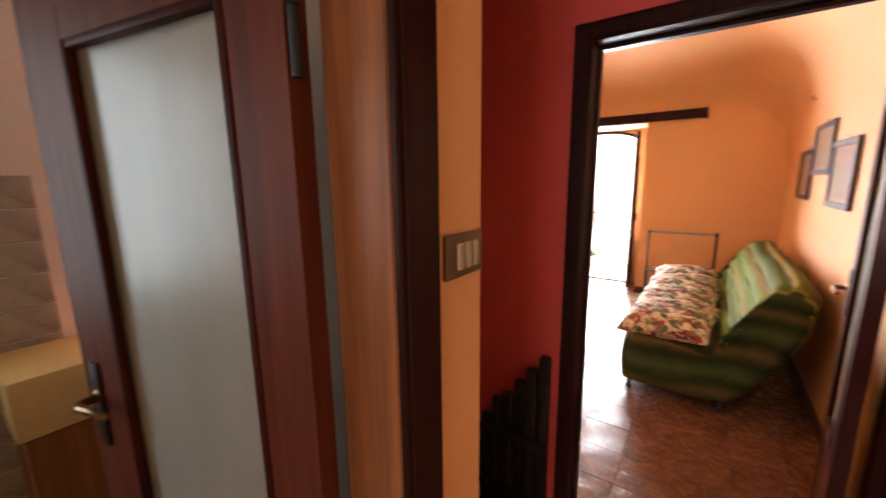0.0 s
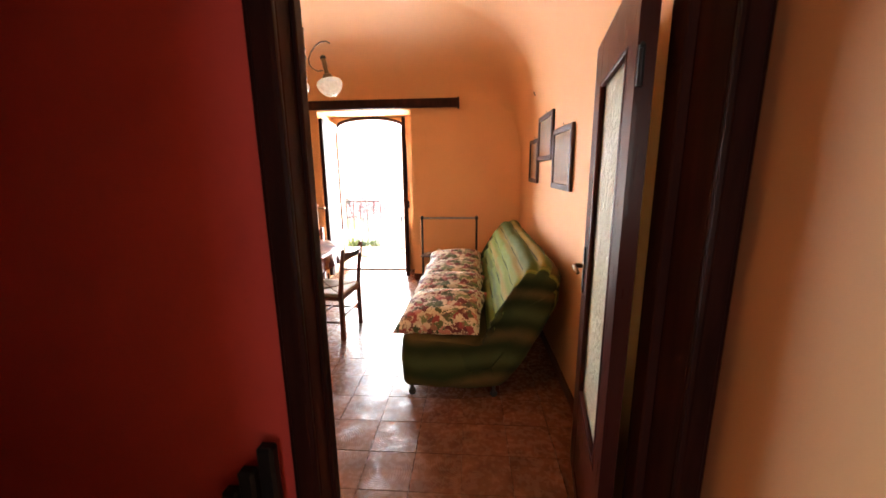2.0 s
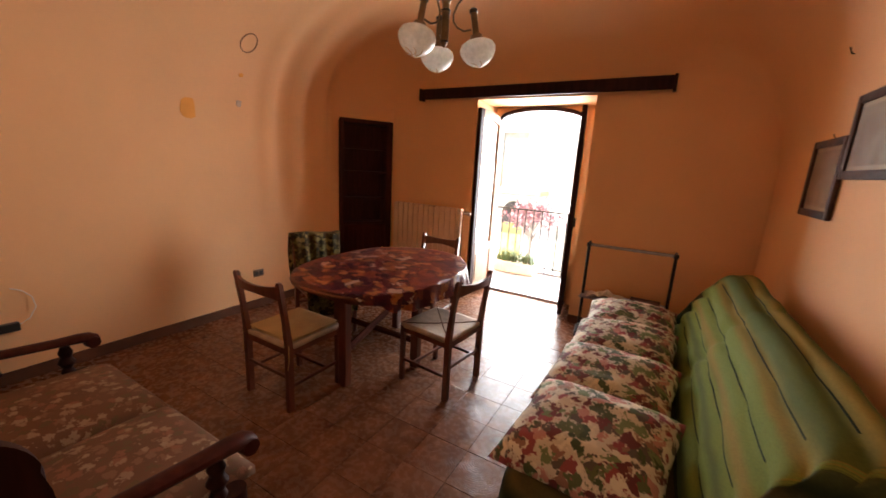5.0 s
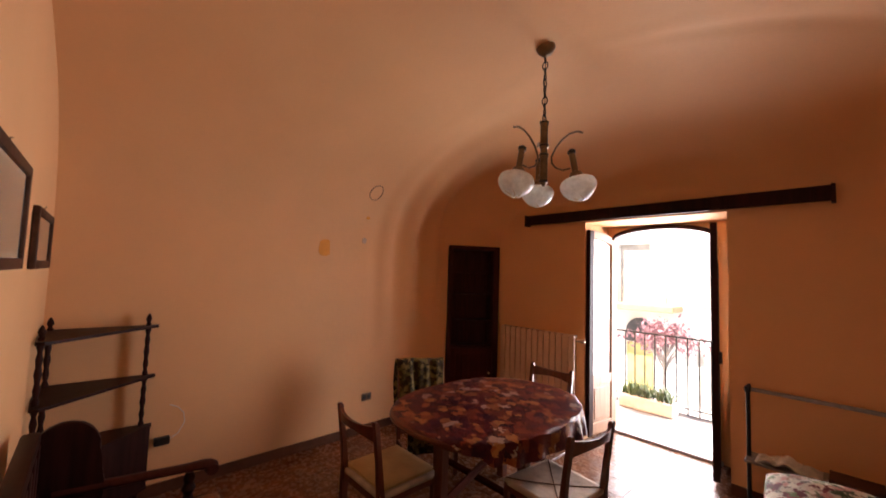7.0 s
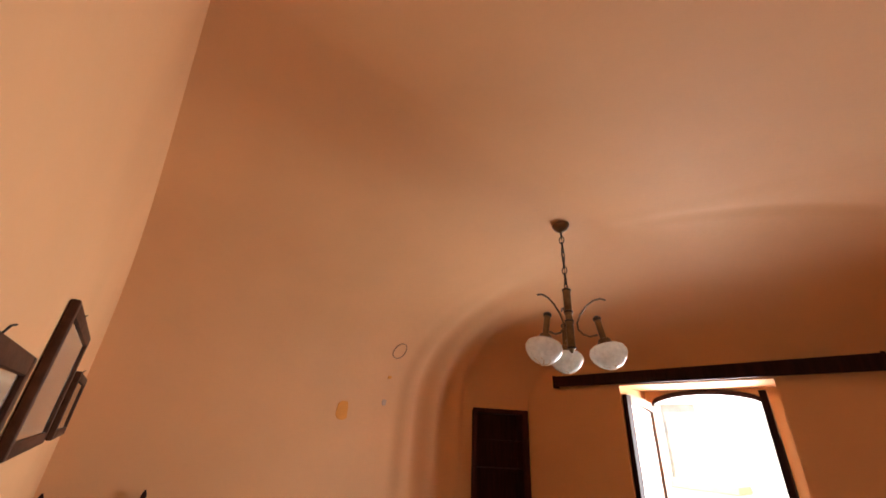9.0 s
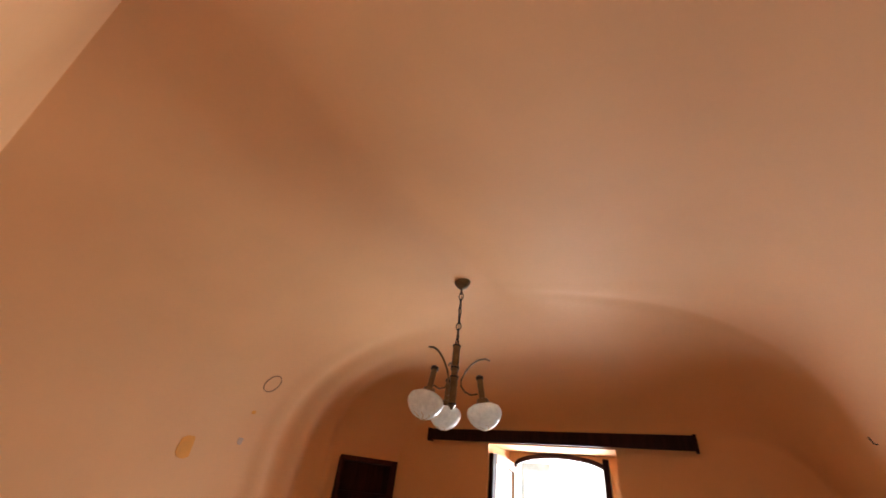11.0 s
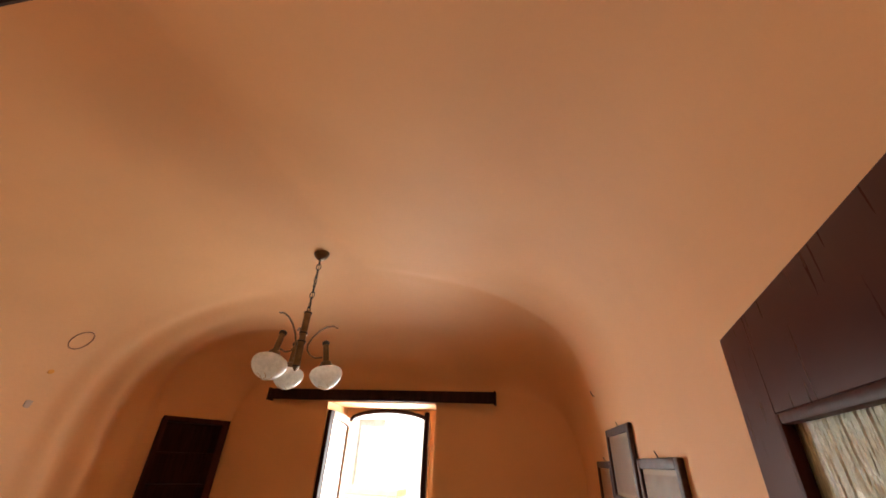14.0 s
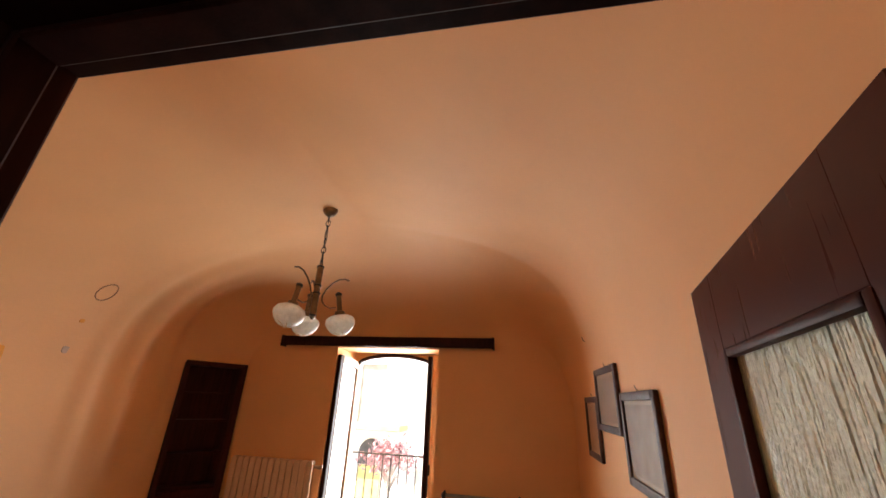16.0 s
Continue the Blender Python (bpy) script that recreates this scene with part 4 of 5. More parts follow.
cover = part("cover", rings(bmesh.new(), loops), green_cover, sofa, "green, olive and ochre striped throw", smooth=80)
# the stripes run along the back and level round the ends, where they take the shaded tones
across = cover.data.attributes.new("across", "FLOAT", "POINT")
flat = np.array([tuple(p) for p in loop])
for k, v in enumerate(cover.data.vertices):
    i = int(((flat - (v.co.x, v.co.z)) ** 2).sum(1).argmin())
    ring = k // len(loop)
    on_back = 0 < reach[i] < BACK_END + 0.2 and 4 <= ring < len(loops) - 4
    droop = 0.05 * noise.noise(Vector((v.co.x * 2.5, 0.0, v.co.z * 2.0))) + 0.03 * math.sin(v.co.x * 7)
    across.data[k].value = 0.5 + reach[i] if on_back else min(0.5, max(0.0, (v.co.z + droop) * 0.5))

for k in range(1, 6):
    i = min(range(FOLD, len(loop)), key=lambda i: abs(reach[i] - STRIP * k))
    line = [r[i] for r in loops[len(ends):len(ends) + len(ys)]]
    part("seam", tube(bmesh.new(), line[::2], 0.0035, 6), seam_cloth, sofa, "dark quilting seam")
bm = boxed(0.02, 0.60, S0 + 0.08, S1 - 0.08, 0.075, 0.14, bevel=0.01)
part("base_frame", bm, dark_wood, sofa)
for x in (-0.02, 0.55):
    for y in (S0 + 0.07, S1 - 0.07):
        bm = lathe(bmesh.new(), [(0.004, -0.012), (0.024, -0.010), (0.027, 0), (0.024, 0.010), (0.004, 0.012)], 14, Matrix.Translation((x, y, 0.027)) @ Euler((radians(90), 0, 0)).to_matrix().to_4x4())
        box(bm, x - 0.012, x + 0.012, y - 0.016, y + 0.016, 0.045, 0.10, bevel=0.003)
        part("castor", bm, black_plastic, sofa, "small black castor")

def pillow(w, d, h, seed):
    bm = bmesh.new()
    def f(i, j, s):
        u, v = 2 * i - 1, 2 * j - 1
        e = max(0.0, (1 - abs(u) ** 3.2) * (1 - abs(v) ** 3.2)) ** 0.62
        pinch = 1 - 0.07 * (1 - abs(u)) * abs(v) ** 4
        pin2 = 1 - 0.06 * (1 - abs(v)) * abs(u) ** 4
        wr = 0.012 * noise.noise(Vector((u * 2 + seed, v * 3.5, seed))) + 0.005 * noise.noise(Vector((u * 7 + seed, v * 9, seed)))
        return Vector((u * w / 2 * pin2, v * d / 2 * pinch, s * h / 2 * e * (1 if s > 0 else 0.5) + wr * e))
    sheet(bm, 30, 26, lambda i, j: f(i, j, 1))
    sheet(bm, 30, 26, lambda i, j: f(i, j, -1))
    bmesh.ops.remove_doubles(bm, verts=bm.verts[:], dist=0.0008)
    return bm
for k in range(4):
    p = tagged(part("pillow", pillow(0.60, 0.56, 0.23, 3.1 * k + 1), pillow_cloth, smooth=80), "cream floral cotton pillow lying on the green sofa", "pillow", "pillows on the sofa")
    p.matrix_basis = pose(0.185 + 0.012 * k, 3.475 + 0.49 * k, 0.528, 11 - k * 0.5, 1.5 * (k % 2) - 4, -9 + 3 * k)

# ---- wooden loveseat ----
love = thing("loveseat", "dark carved wooden loveseat with floral cushions at the wall", "loveseat")
LX0, LX1 = -2.26, -0.84
def arm(x, s):
    bm = bmesh.new()
    loops = []
    for y, z, hw, hh in ((2.06, 0.635, 0.030, 0.022), (2.20, 0.622, 0.032, 0.021), (2.40, 0.604, 0.036, 0.020), (2.58, 0.588, 0.040, 0.020), (2.66, 0.583, 0.043, 0.024), (2.705, 0.575, 0.042, 0.026), (2.735, 0.562, 0.034, 0.020)):
        loops.append([(x + hw * math.cos(a) * (1.0 if abs(math.cos(a)) < 0.9 else 1), y, z + hh * math.sin(a)) for a in [2 * math.pi * q / 12 for q in range(12)]])
    rings(bm, loops)
    lathe(bm, [(0.006, -0.044), (0.030, -0.042), (0.034, 0), (0.030, 0.042), (0.006, 0.044)], 14, Matrix.Translation((x, 2.705, 0.555)) @ Euler((0, radians(90), 0)).to_matrix().to_4x4())
    part("armrest", bm, red_wood, love, "rounded red-brown armrest with a scrolled end")
    bm = lathe(bmesh.new(), [(0.016, 0.40), (0.030, 0.42), (0.020, 0.445), (0.036, 0.475), (0.022, 0.505), (0.030, 0.53), (0.018, 0.56)], 14, Matrix.Translation((x, 2.60, 0)))
    part("arm_support", bm, dark_wood, love)
    part("side_panel", boxed(x - 0.02, x + 0.02, 2.05, 2.62, 0.10, 0.40, bevel=0.008), dark_wood, love)
    bm = lathe(bmesh.new(), [(0.026, 0), (0.034, 0.02), (0.022, 0.05), (0.038, 0.09), (0.034, 0.13), (0.04, 0.20), (0.04, 0.40)], 14, Matrix.Translation((x, 2.655, 0)))
    part("front_leg", bm, dark_wood, love)
    part("back_leg", boxed(x - 0.026, x + 0.026, 1.96, 2.02, 0, 0.66, bevel=0.006), dark_wood, love)
    # winged side of the back
    prof = [(1.95, 0.40), (2.20, 0.40)] + [(2.215 + 0.025 * math.sin(k * math.pi / 5), 0.46 + 0.062 * k) for k in range(6)] + [(2.09 + 0.13 * math.cos(a), 0.80 + 0.155 * math.sin(a)) for a in [math.pi * k / 20 for k in range(1, 17)]] + [(1.955, 0.86)]
    part("wing", prism(bmesh.new(), prof, 0.036, Matrix(((0, 1, 0, x - 0.018), (1, 0, 0, 0), (0, 0, 1, 0), (0, 0, 0, 1))), bevel=0.008), dark_wood, love)
arm(LX0 + 0.03, -1)
arm(LX1 - 0.03, 1)
part("front_rail", boxed(LX0 + 0.07, LX1 - 0.07, 2.63, 2.67, 0.17, 0.32, bevel=0.008), dark_wood, love)
part("seat_board", boxed(LX0 + 0.05, LX1 - 0.05, 2.0, 2.63, 0.28, 0.315, bevel=0.004), dark_wood, love)
part("back_board", boxed(LX0 + 0.05, LX1 - 0.05, 1.955, 1.99, 0.30, 0.90, bevel=0.008), dark_wood, love)
part("top_rail", boxed(LX0 + 0.05, LX1 - 0.05, 1.945, 2.01, 0.88, 0.94, bevel=0.014, segs=2), dark_wood, love)
wid = (LX1 - LX0 - 0.13) / 2
def cushion(bm, x0, x1, y0, y1, z0, z1, crown):
    def f(i, j, s):
        u, v = 2 * i - 1, 2 * j - 1
        e = max(0.0, (1 - abs(u) ** 7) * (1 - abs(v) ** 7)) ** 0.4
        zc = (z0 + z1) / 2
        bulge = crown * (1 - u * u) * (1 - v * v) if s > 0 else 0
        return Vector(((x0 + x1) / 2 + u * (x1 - x0) / 2, (y0 + y1) / 2 + v * (y1 - y0) / 2, zc + s * (z1 - z0) / 2 * (0.25 + 0.75 * e) + bulge))
    sheet(bm, 22, 22, lambda i, j: f(i, j, 1))
    sheet(bm, 22, 22, lambda i, j: f(i, j, -1))
    a = [e for e in bm.edges if e.is_boundary]
    bmesh.ops.bridge_loops(bm, edges=a)
    return bm
for k in range(2):
    xa = LX0 + 0.065 + k * wid
    part("seat_cushion", cushion(bmesh.new(), xa + 0.003, xa + wid - 0.003, 2.03, 2.76, 0.316, 0.452, 0.040), love_cloth, love, "brown floral upholstered seat cushion", smooth=80)
for k in range(9):
    x = LX0 + 0.10 + k * (LX1 - LX0 - 0.20) / 8
    part("back_slat", boxed(x - 0.045, x + 0.045, 1.99, 2.012, 0.43, 0.885, bevel=0.008, segs=2), dark_wood, love)

# ---- corner shelf ----
et = thing("corner_shelf", "dark wooden three-cornered shelf stand with turned posts", "shelf stand")
C0, CA2, CB2 = (-3.235, 1.90), (-3.205, 2.515), (-2.72, 1.925)
def board(z, t=0.018):
    pts = [Vector((*C0, 0)), Vector((*CA2, 0)), Vector((-3.17, 2.515, 0)), Vector((-2.70, 1.965, 0)), Vector((*CB2, 0))]
    bm = bmesh.new()
    rings(bm, [[(p.x, p.y, z - t) for p in pts], [(p.x, p.y, z) for p in pts]])
    return bm
for z in (1.262, 0.905, 0.552, 0.12):
    part("shelf_board", board(z), dark_wood, et)
turned = [(0.014, 0), (0.018, 0.015), (0.010, 0.04), (0.017, 0.08), (0.011, 0.12), (0.018, 0.17), (0.012, 0.21), (0.017, 0.25), (0.010, 0.29), (0.018, 0.32), (0.014, 0.339)]
for x, y in ((-3.19, 1.955), (-3.185, 2.455), (-2.785, 1.945)):
    bm = bmesh.new()
    for z0 in (0.553, 0.906):
        lathe(bm, [(r, z0 + h) for r, h in turned], 12, Matrix.Translation((x, y, 0)))
    lathe(bm, [(0.012, 1.262), (0.017, 1.272), (0.009, 1.285), (0.018, 1.305), (0.013, 1.325), (0.004, 1.345)], 12, Matrix.Translation((x, y, 0)))
    part("turned_post", bm, dark_wood, et)
    part("foot", lathe(bmesh.new(), [(0.012, 0), (0.02, 0.03), (0.014, 0.06), (0.02, 0.102)], 12, Matrix.Translation((x, y, 0))), dark_wood, et)
part("side_panel", boxed(-3.23, -3.17, 2.49, 2.51, 0.12, 0.534, bevel=0.003), dark_wood, et)
bm = bmesh.new()
pts = [Vector((-3.17, 2.505)), Vector((-2.71, 1.96)), Vector((-2.725, 1.948)), Vector((-3.185, 2.493))]
rings(bm, [[(p.x, p.y, 0.12) for p in pts], [(p.x, p.y, 0.534) for p in pts]])
part("cabinet_front", bm, dark_wood, et)

plug = thing("telephone_box", "black junction box with a looped white wire", "junction box")
part("box", boxed(XL + 0.001, XL + 0.045, 2.545, 2.64, 0.365, 0.42, bevel=0.005), black_plastic, plug)
part("wire", tube(bmesh.new(), [(XL + 0.03, 2.64, 0.40), (XL + 0.03, 2.69, 0.43), (XL + 0.02, 2.73, 0.50), (XL + 0.012, 2.72, 0.57), (XL + 0.008, 2.68, 0.62), (XL + 0.006, 2.63, 0.645)], 0.003, 6), wire_white, plug)

# ---- built-in cupboard across the corner ----
cup_wood = mat("dull_dark_wood", (0.060, 0.016, 0.012), 0.6, scale=5, vary=0.25, fine=45, bump=0.12, stretch=(6, 6, 0.6), spec=0.15)
cup = thing("corner_cupboard", "dark wooden built-in cupboard with open shelves across the corner", "cupboard")
NW, NH = 0.645, 2.075
part("side_frame", boxed(0, 0.045, -0.012, 0.03, 0, NH, bevel=0.005), cup_wood, cup)
part("side_frame", boxed(NW - 0.045, NW + 0.03, -0.012, 0.03, 0, NH, bevel=0.005), cup_wood, cup)
part("top_frame", boxed(0.045, NW - 0.045, -0.012, 0.03, NH - 0.05, NH, bevel=0.005), cup_wood, cup)
part("inner_side", boxed(0.02, 0.04, 0.03, 0.24, 0.02, NH - 0.02, bevel=0), cup_wood, cup)
part("inner_side", boxed(NW - 0.04, NW - 0.02, 0.03, 0.24, 0.02, NH - 0.02, bevel=0), cup_wood, cup)
part("back_panel", boxed(0.02, NW - 0.02, 0.24, 0.255, 0.0, NH - 0.02, bevel=0), cup_wood, cup)
part("top_panel", boxed(0.04, NW - 0.04, 0.03, 0.24, NH - 0.05, NH - 0.03, bevel=0), cup_wood, cup)
for z in (0.80, 1.12, 1.45, 1.74):
    part("shelf_board", boxed(0.04, NW - 0.04, 0.035, 0.24, z - 0.018, z, bevel=0.003), cup_wood, cup)
d = part("door", boxed(0.047, NW - 0.047, -0.008, 0.014, 0.06, 0.775, bevel=0.004), red_wood, cup, "red-brown lower door")
part("door_panel", boxed(0.11, NW - 0.11, -0.016, -0.004, 0.13, 0.70, bevel=0.006), red_wood, d)
part("knob", lathe(bmesh.new(), [(0.006, 0), (0.006, 0.012), (0.014, 0.018), (0.012, 0.028), (0.002, 0.032)], 12, Matrix.Translation((NW - 0.09, -0.008, 0.46)) @ Euler((radians(90), 0, 0)).to_matrix().to_4x4()), brass, d)
cup.matrix_basis = pose(-3.175, 5.455, 0, 0, 0, math.degrees(math.atan2(6.005 - 5.455, -2.845 + 3.175)))
# masonry behind and above the cupboard
bm = boxed(-0.15, NW + 0.15, 0.257, 0.40, 0, 2.35, bevel=0)
box(bm, -0.15, -0.004, 0.04, 0.257, 0, 2.35, bevel=0)
box(bm, -0.004, NW + 0.15, 0.06, 0.257, NH + 0.003, 2.35, bevel=0)
nm = tagged(part("wall_niche", bm, plaster_orange, smooth=None), "orange plastered masonry round the corner cupboard", "wall", kind="structure")
nm.matrix_basis = cup.matrix_basis.copy()
# plaster over the cupboard up to the vault, and beside it
bm = bmesh.new()
def over(i, j):
    y = 5.40 + (YW + 0.02 - 5.40) * i
    z = 2.066 + 0.02 * j
    return Vector((left_x(y, 1.75), y, z))
sheet(bm, 16, 4, over)
ov = tagged(part("wall_over_cupboard", bm, plaster_orange, smooth=60), "orange plaster above the corner cupboard", "wall", kind="structure")
thicken(ov, 0.1, (-1, 4, 1.2), False)

# ---- radiator ----
rad = thing("radiator", "cream sectional radiator on the wall under the pelmet", "radiator")
for k in range(13):
    x = -2.70 + 0.0765 * k
    bm = boxed(x + 0.004, x + 0.0725, 5.925, 5.945, 0.17, 1.08, bevel=0.008, segs=2)
    box(bm, x + 0.030, x + 0.046, 5.945, 6.005, 0.17, 1.075, bevel=0.003)
    box(bm, x + 0.012, x + 0.064, 5.93, 6.015, 1.055, 1.092, bevel=0.008, segs=2)
    box(bm, x + 0.0, x + 0.0765, 5.955, 5.985, 0.19, 0.225, bevel=0.006)
    part("section", bm, cream_paint, rad)
for x in (-2.5, -1.9):
    part("bracket", boxed(x, x + 0.02, 6.0, YW, 0.30, 0.33, bevel=0.003), steel, rad)
bm = lathe(bmesh.new(), [(0.014, 0), (0.014, 0.045), (0.02, 0.05), (0.02, 0.085), (0.012, 0.095)], 12, Matrix.Translation((-1.705, 5.97, 1.04)) @ Euler((0, radians(90), 0)).to_matrix().to_4x4())
part("valve", bm, ivory, rad, "ivory radiator valve")
bm = tube(bmesh.new(), [(-1.70, 5.97, 0.20), (-1.675, 5.97, 0.20), (-1.67, 5.97, 0.17), (-1.67, 5.97, 0.0)], 0.009, 8)
part("pipe", bm, cream_paint, rad)

# ---- small trolley rack ----
rack = thing("trolley_rack", "dark metal trolley frame with rails and a low shelf", "trolley")
RX0, RX1, RY0, RY1 = -0.255, 0.475, 5.62, 5.86
for x in (RX0, RX1):
    for y in (RY1,):
        bm = tube(bmesh.new(), [(x, y, 0.06), (x, y, 0.90)], 0.014, 8)
        box(bm, x - 0.02, x + 0.02, y - 0.03, y + 0.03, 0.885, 0.93, bevel=0.008)
        part("post", bm, black_iron, rack)
    bm = tube(bmesh.new(), [(x, RY1 + 0.06, 0.925), (x, RY1 - 0.06, 0.925)], 0.012, 8)
    part("top_end", bm, black_iron, rack)
    bm = tube(bmesh.new(), [(x, RY1 - 0.16, 0.05), (x, RY1 - 0.08, 0.085), (x, RY1 + 0.08, 0.085), (x, RY1 + 0.15, 0.05)], 0.012, 8)
    part("foot_bar", bm, black_iron, rack)
    for y in (RY1 - 0.15, RY1 + 0.14):
        bm = lathe(bmesh.new(), [(0.003, -0.008), (0.022, -0.008), (0.024, 0), (0.022, 0.008), (0.003, 0.008)], 12, Matrix.Translation((x, y, 0.024)) @ Euler((0, radians(90), 0)).to_matrix().to_4x4())
        tube(bm, [(x, y, 0.024), (x, y + 0.004, 0.06)], 0.006, 6)
        part("castor", bm, black_plastic, rack)
part("top_rail", boxed(RX0, RX1, RY1 - 0.012, RY1 + 0.012, 0.895, 0.922, bevel=0.005), steel, rack, "grey metal top rail")
part("shelf", boxed(RX0 - 0.015, RX1 + 0.01, RY1 - 0.11, RY1 + 0.11, 0.395, 0.412, bevel=0.004), steel, rack, "grey metal low shelf")
def crumple(x0, x1, y0, y1, z, h, seed):
    bm = bmesh.new()
    sheet(bm, 16, 12, lambda i, j: Vector((x0 + (x1 - x0) * i, y0 + (y1 - y0) * j, z + 0.004 + h * abs(noise.noise(Vector((i * 3 + seed, j * 2.4, seed)))) * (1 - (2 * i - 1) ** 4))))
    return bm
n1 = part("newspaper", crumple(-0.21, 0.14, 5.76, 5.95, 0.412, 0.10, 2.0), paper, smooth=50)
thicken(n1, 0.003, (0, 4, 5))
tagged(n1, "crumpled grey newspaper on the trolley shelf", "newspaper")
n2 = part("magazine", boxed(0.17, 0.42, 5.77, 5.95, 0.413, 0.445, bevel=0.003), skirting)
tagged(n2, "brown stack of magazines on the trolley shelf", "magazines")

# ---- framed pictures ----
def picture(m, w, h, label, mat_w=0.02):
    """A framed print, back on the plane y = 0, facing -y, centred."""
    p = thing("picture", label, "picture")
    B = 0.042
    for x0, x1, z0, z1 in ((-w / 2, -w / 2 + B, -h / 2, h / 2), (w / 2 - B, w / 2, -h / 2, h / 2), (-w / 2 + B, w / 2 - B, -h / 2, -h / 2 + B), (-w / 2 + B, w / 2 - B, h / 2 - B, h / 2)):
        part("frame_side", boxed(x0, x1, -0.026, -0.001, z0, z1, bevel=0.006, segs=2), frame_wood, p)
    part("mount", boxed(-w / 2 + B - 0.003, w / 2 - B + 0.003, -0.012, -0.006, -h / 2 + B - 0.003, h / 2 - B + 0.003, bevel=0), mount, p, "cream card mount", smooth=None)
    part("print", boxed(-w / 2 + B + mat_w, w / 2 - B - mat_w, -0.0135, -0.0125, -h / 2 + B + mat_w, h / 2 - B - mat_w, bevel=0), card, p, "pale grey-green print", smooth=None)
    g = part("glass", boxed(-w / 2 + B - 0.002, w / 2 - B + 0.002, -0.018, -0.0165, -h / 2 + B - 0.002, h / 2 - B + 0.002, bevel=0), clear_glass, p, smooth=None)
    g.visible_shadow = False
    bm = tube(bmesh.new(), [(-0.004, -0.003, h / 2), (-0.006, -0.012, h / 2 + 0.022), (0.004, -0.016, h / 2 + 0.026)], 0.0022, 5)
    part("hook", bm, black_iron, p)
    p.matrix_basis = m
    return p
def on_east(y0, y1, z0, z1, label):
    return picture(pose(XR, (y0 + y1) / 2, (z0 + z1) / 2, 0, 0, -90), y1 - y0, z1 - z0, label)
on_east(3.455, 4.03, 1.395, 1.842, "wide pale print in a scuffed dark wooden frame")
on_east(4.085, 4.70, 1.615, 2.012, "print in a dark wooden frame, hung higher than its neighbours")
on_east(4.71, 5.20, 1.402, 1.835, "narrow pale print in a dark wooden frame")
def on_south(x0, x1, z0, z1, label):
    return picture(pose((x0 + x1) / 2, south_y((x0 + x1) / 2), (z0 + z1) / 2, 0, 0, 179), x1 - x0, z1 - z0, label)
on_south(-0.95, -0.36, 1.475, 1.90, "gilt-edged print in a dark frame beside the doorway")
on_south(-1.97, -1.17, 1.672, 2.085, "large pale print in a dark wooden frame over the loveseat")
on_south(-2.95, -2.30, 1.665, 1.968, "small print in a dark frame near the corner")

# ---- chandelier ----
ch = thing("chandelier", "three-armed brass chandelier with frosted glass bowls, unlit", "chandelier", (-1.005, 4.175, 0))
antique = mat("antique_brass", (0.20, 0.145, 0.09), 0.36, 0.85, scale=20, vary=0.2, fine=120, bump=0.05)
def lamp_glass():
    """Milky pressed glass: part of the light goes through, part is thrown back."""
    m = mat("frosted_lamp_glass", (0.84, 0.86, 0.80), 0.18, scale=38, vary=0.2, fine=90, bump=0.3, bump_dist=0.003)
    n, l, b = nodes_of(m)
    tr, mx = n.new("ShaderNodeBsdfTranslucent"), n.new("ShaderNodeMixShader")
    tr.inputs["Color"].default_value = (0.92, 0.93, 0.88, 1)
    mx.inputs["Fac"].default_value = 0.55
    l.new(b.outputs["BSDF"], mx.inputs[1])
    l.new(tr.outputs["BSDF"], mx.inputs[2])
    l.new(mx.outputs["Shader"], n["Material Output"].inputs["Surface"])
    return m
opal = lamp_glass()
amber = mat("amber_glass", (0.62, 0.38, 0.10), 0.2, scale=30, vary=0.25, fine=80, bump=0.2)
part("ceiling_rose", lathe(bmesh.new(), [(0.006, 3.125), (0.02, 3.13), (0.045, 3.15), (0.062, 3.18), (0.064, 3.23)], 20), antique, ch)
links = [3.125 - 0.039 * k for k in range(12)]
for z, r in ((2.695, 0.029), (2.545, 0.0295), (2.485, 0.0295), (2.315, 0.027)):
    part("collar", lathe(bmesh.new(), [(r - 0.005, z - 0.012), (r, z - 0.010), (r, z), (r - 0.006, z + 0.004)], 20), black_plastic, ch, "black collar")
for k, z in enumerate(links[:-1]):
    long = k % 3 == 1
    rr, hh = (0.019, 0.027) if long else (0.008, 0.022)
    pts = [(rr * math.cos(a) * (1 if k % 2 else 0), rr * math.cos(a) * (0 if k % 2 else 1), z - 0.020 + hh * math.sin(a)) for a in [2 * math.pi * q / 14 for q in range(15)]]
    part("chain_link", tube(bmesh.new(), pts, 0.0036, 6), black_iron, ch, "dark iron chain link")
part("cord", tube(bmesh.new(), [(0.003, 0, 3.13), (-0.004, 0.003, 2.95), (0.004, -0.002, 2.8), (0, 0, 2.68)], 0.0025, 6), black_plastic, ch)
part("column", lathe(bmesh.new(), [(0.010, 2.70), (0.026, 2.695), (0.028, 2.68), (0.024, 2.672), (0.024, 2.545), (0.028, 2.54), (0.028, 2.525), (0.022, 2.52), (0.022, 2.485), (0.028, 2.48), (0.028, 2.465), (0.024, 2.46), (0.024, 2.325), (0.026, 2.31), (0.018, 2.295), (0.006, 2.278)], 20), antique, ch)
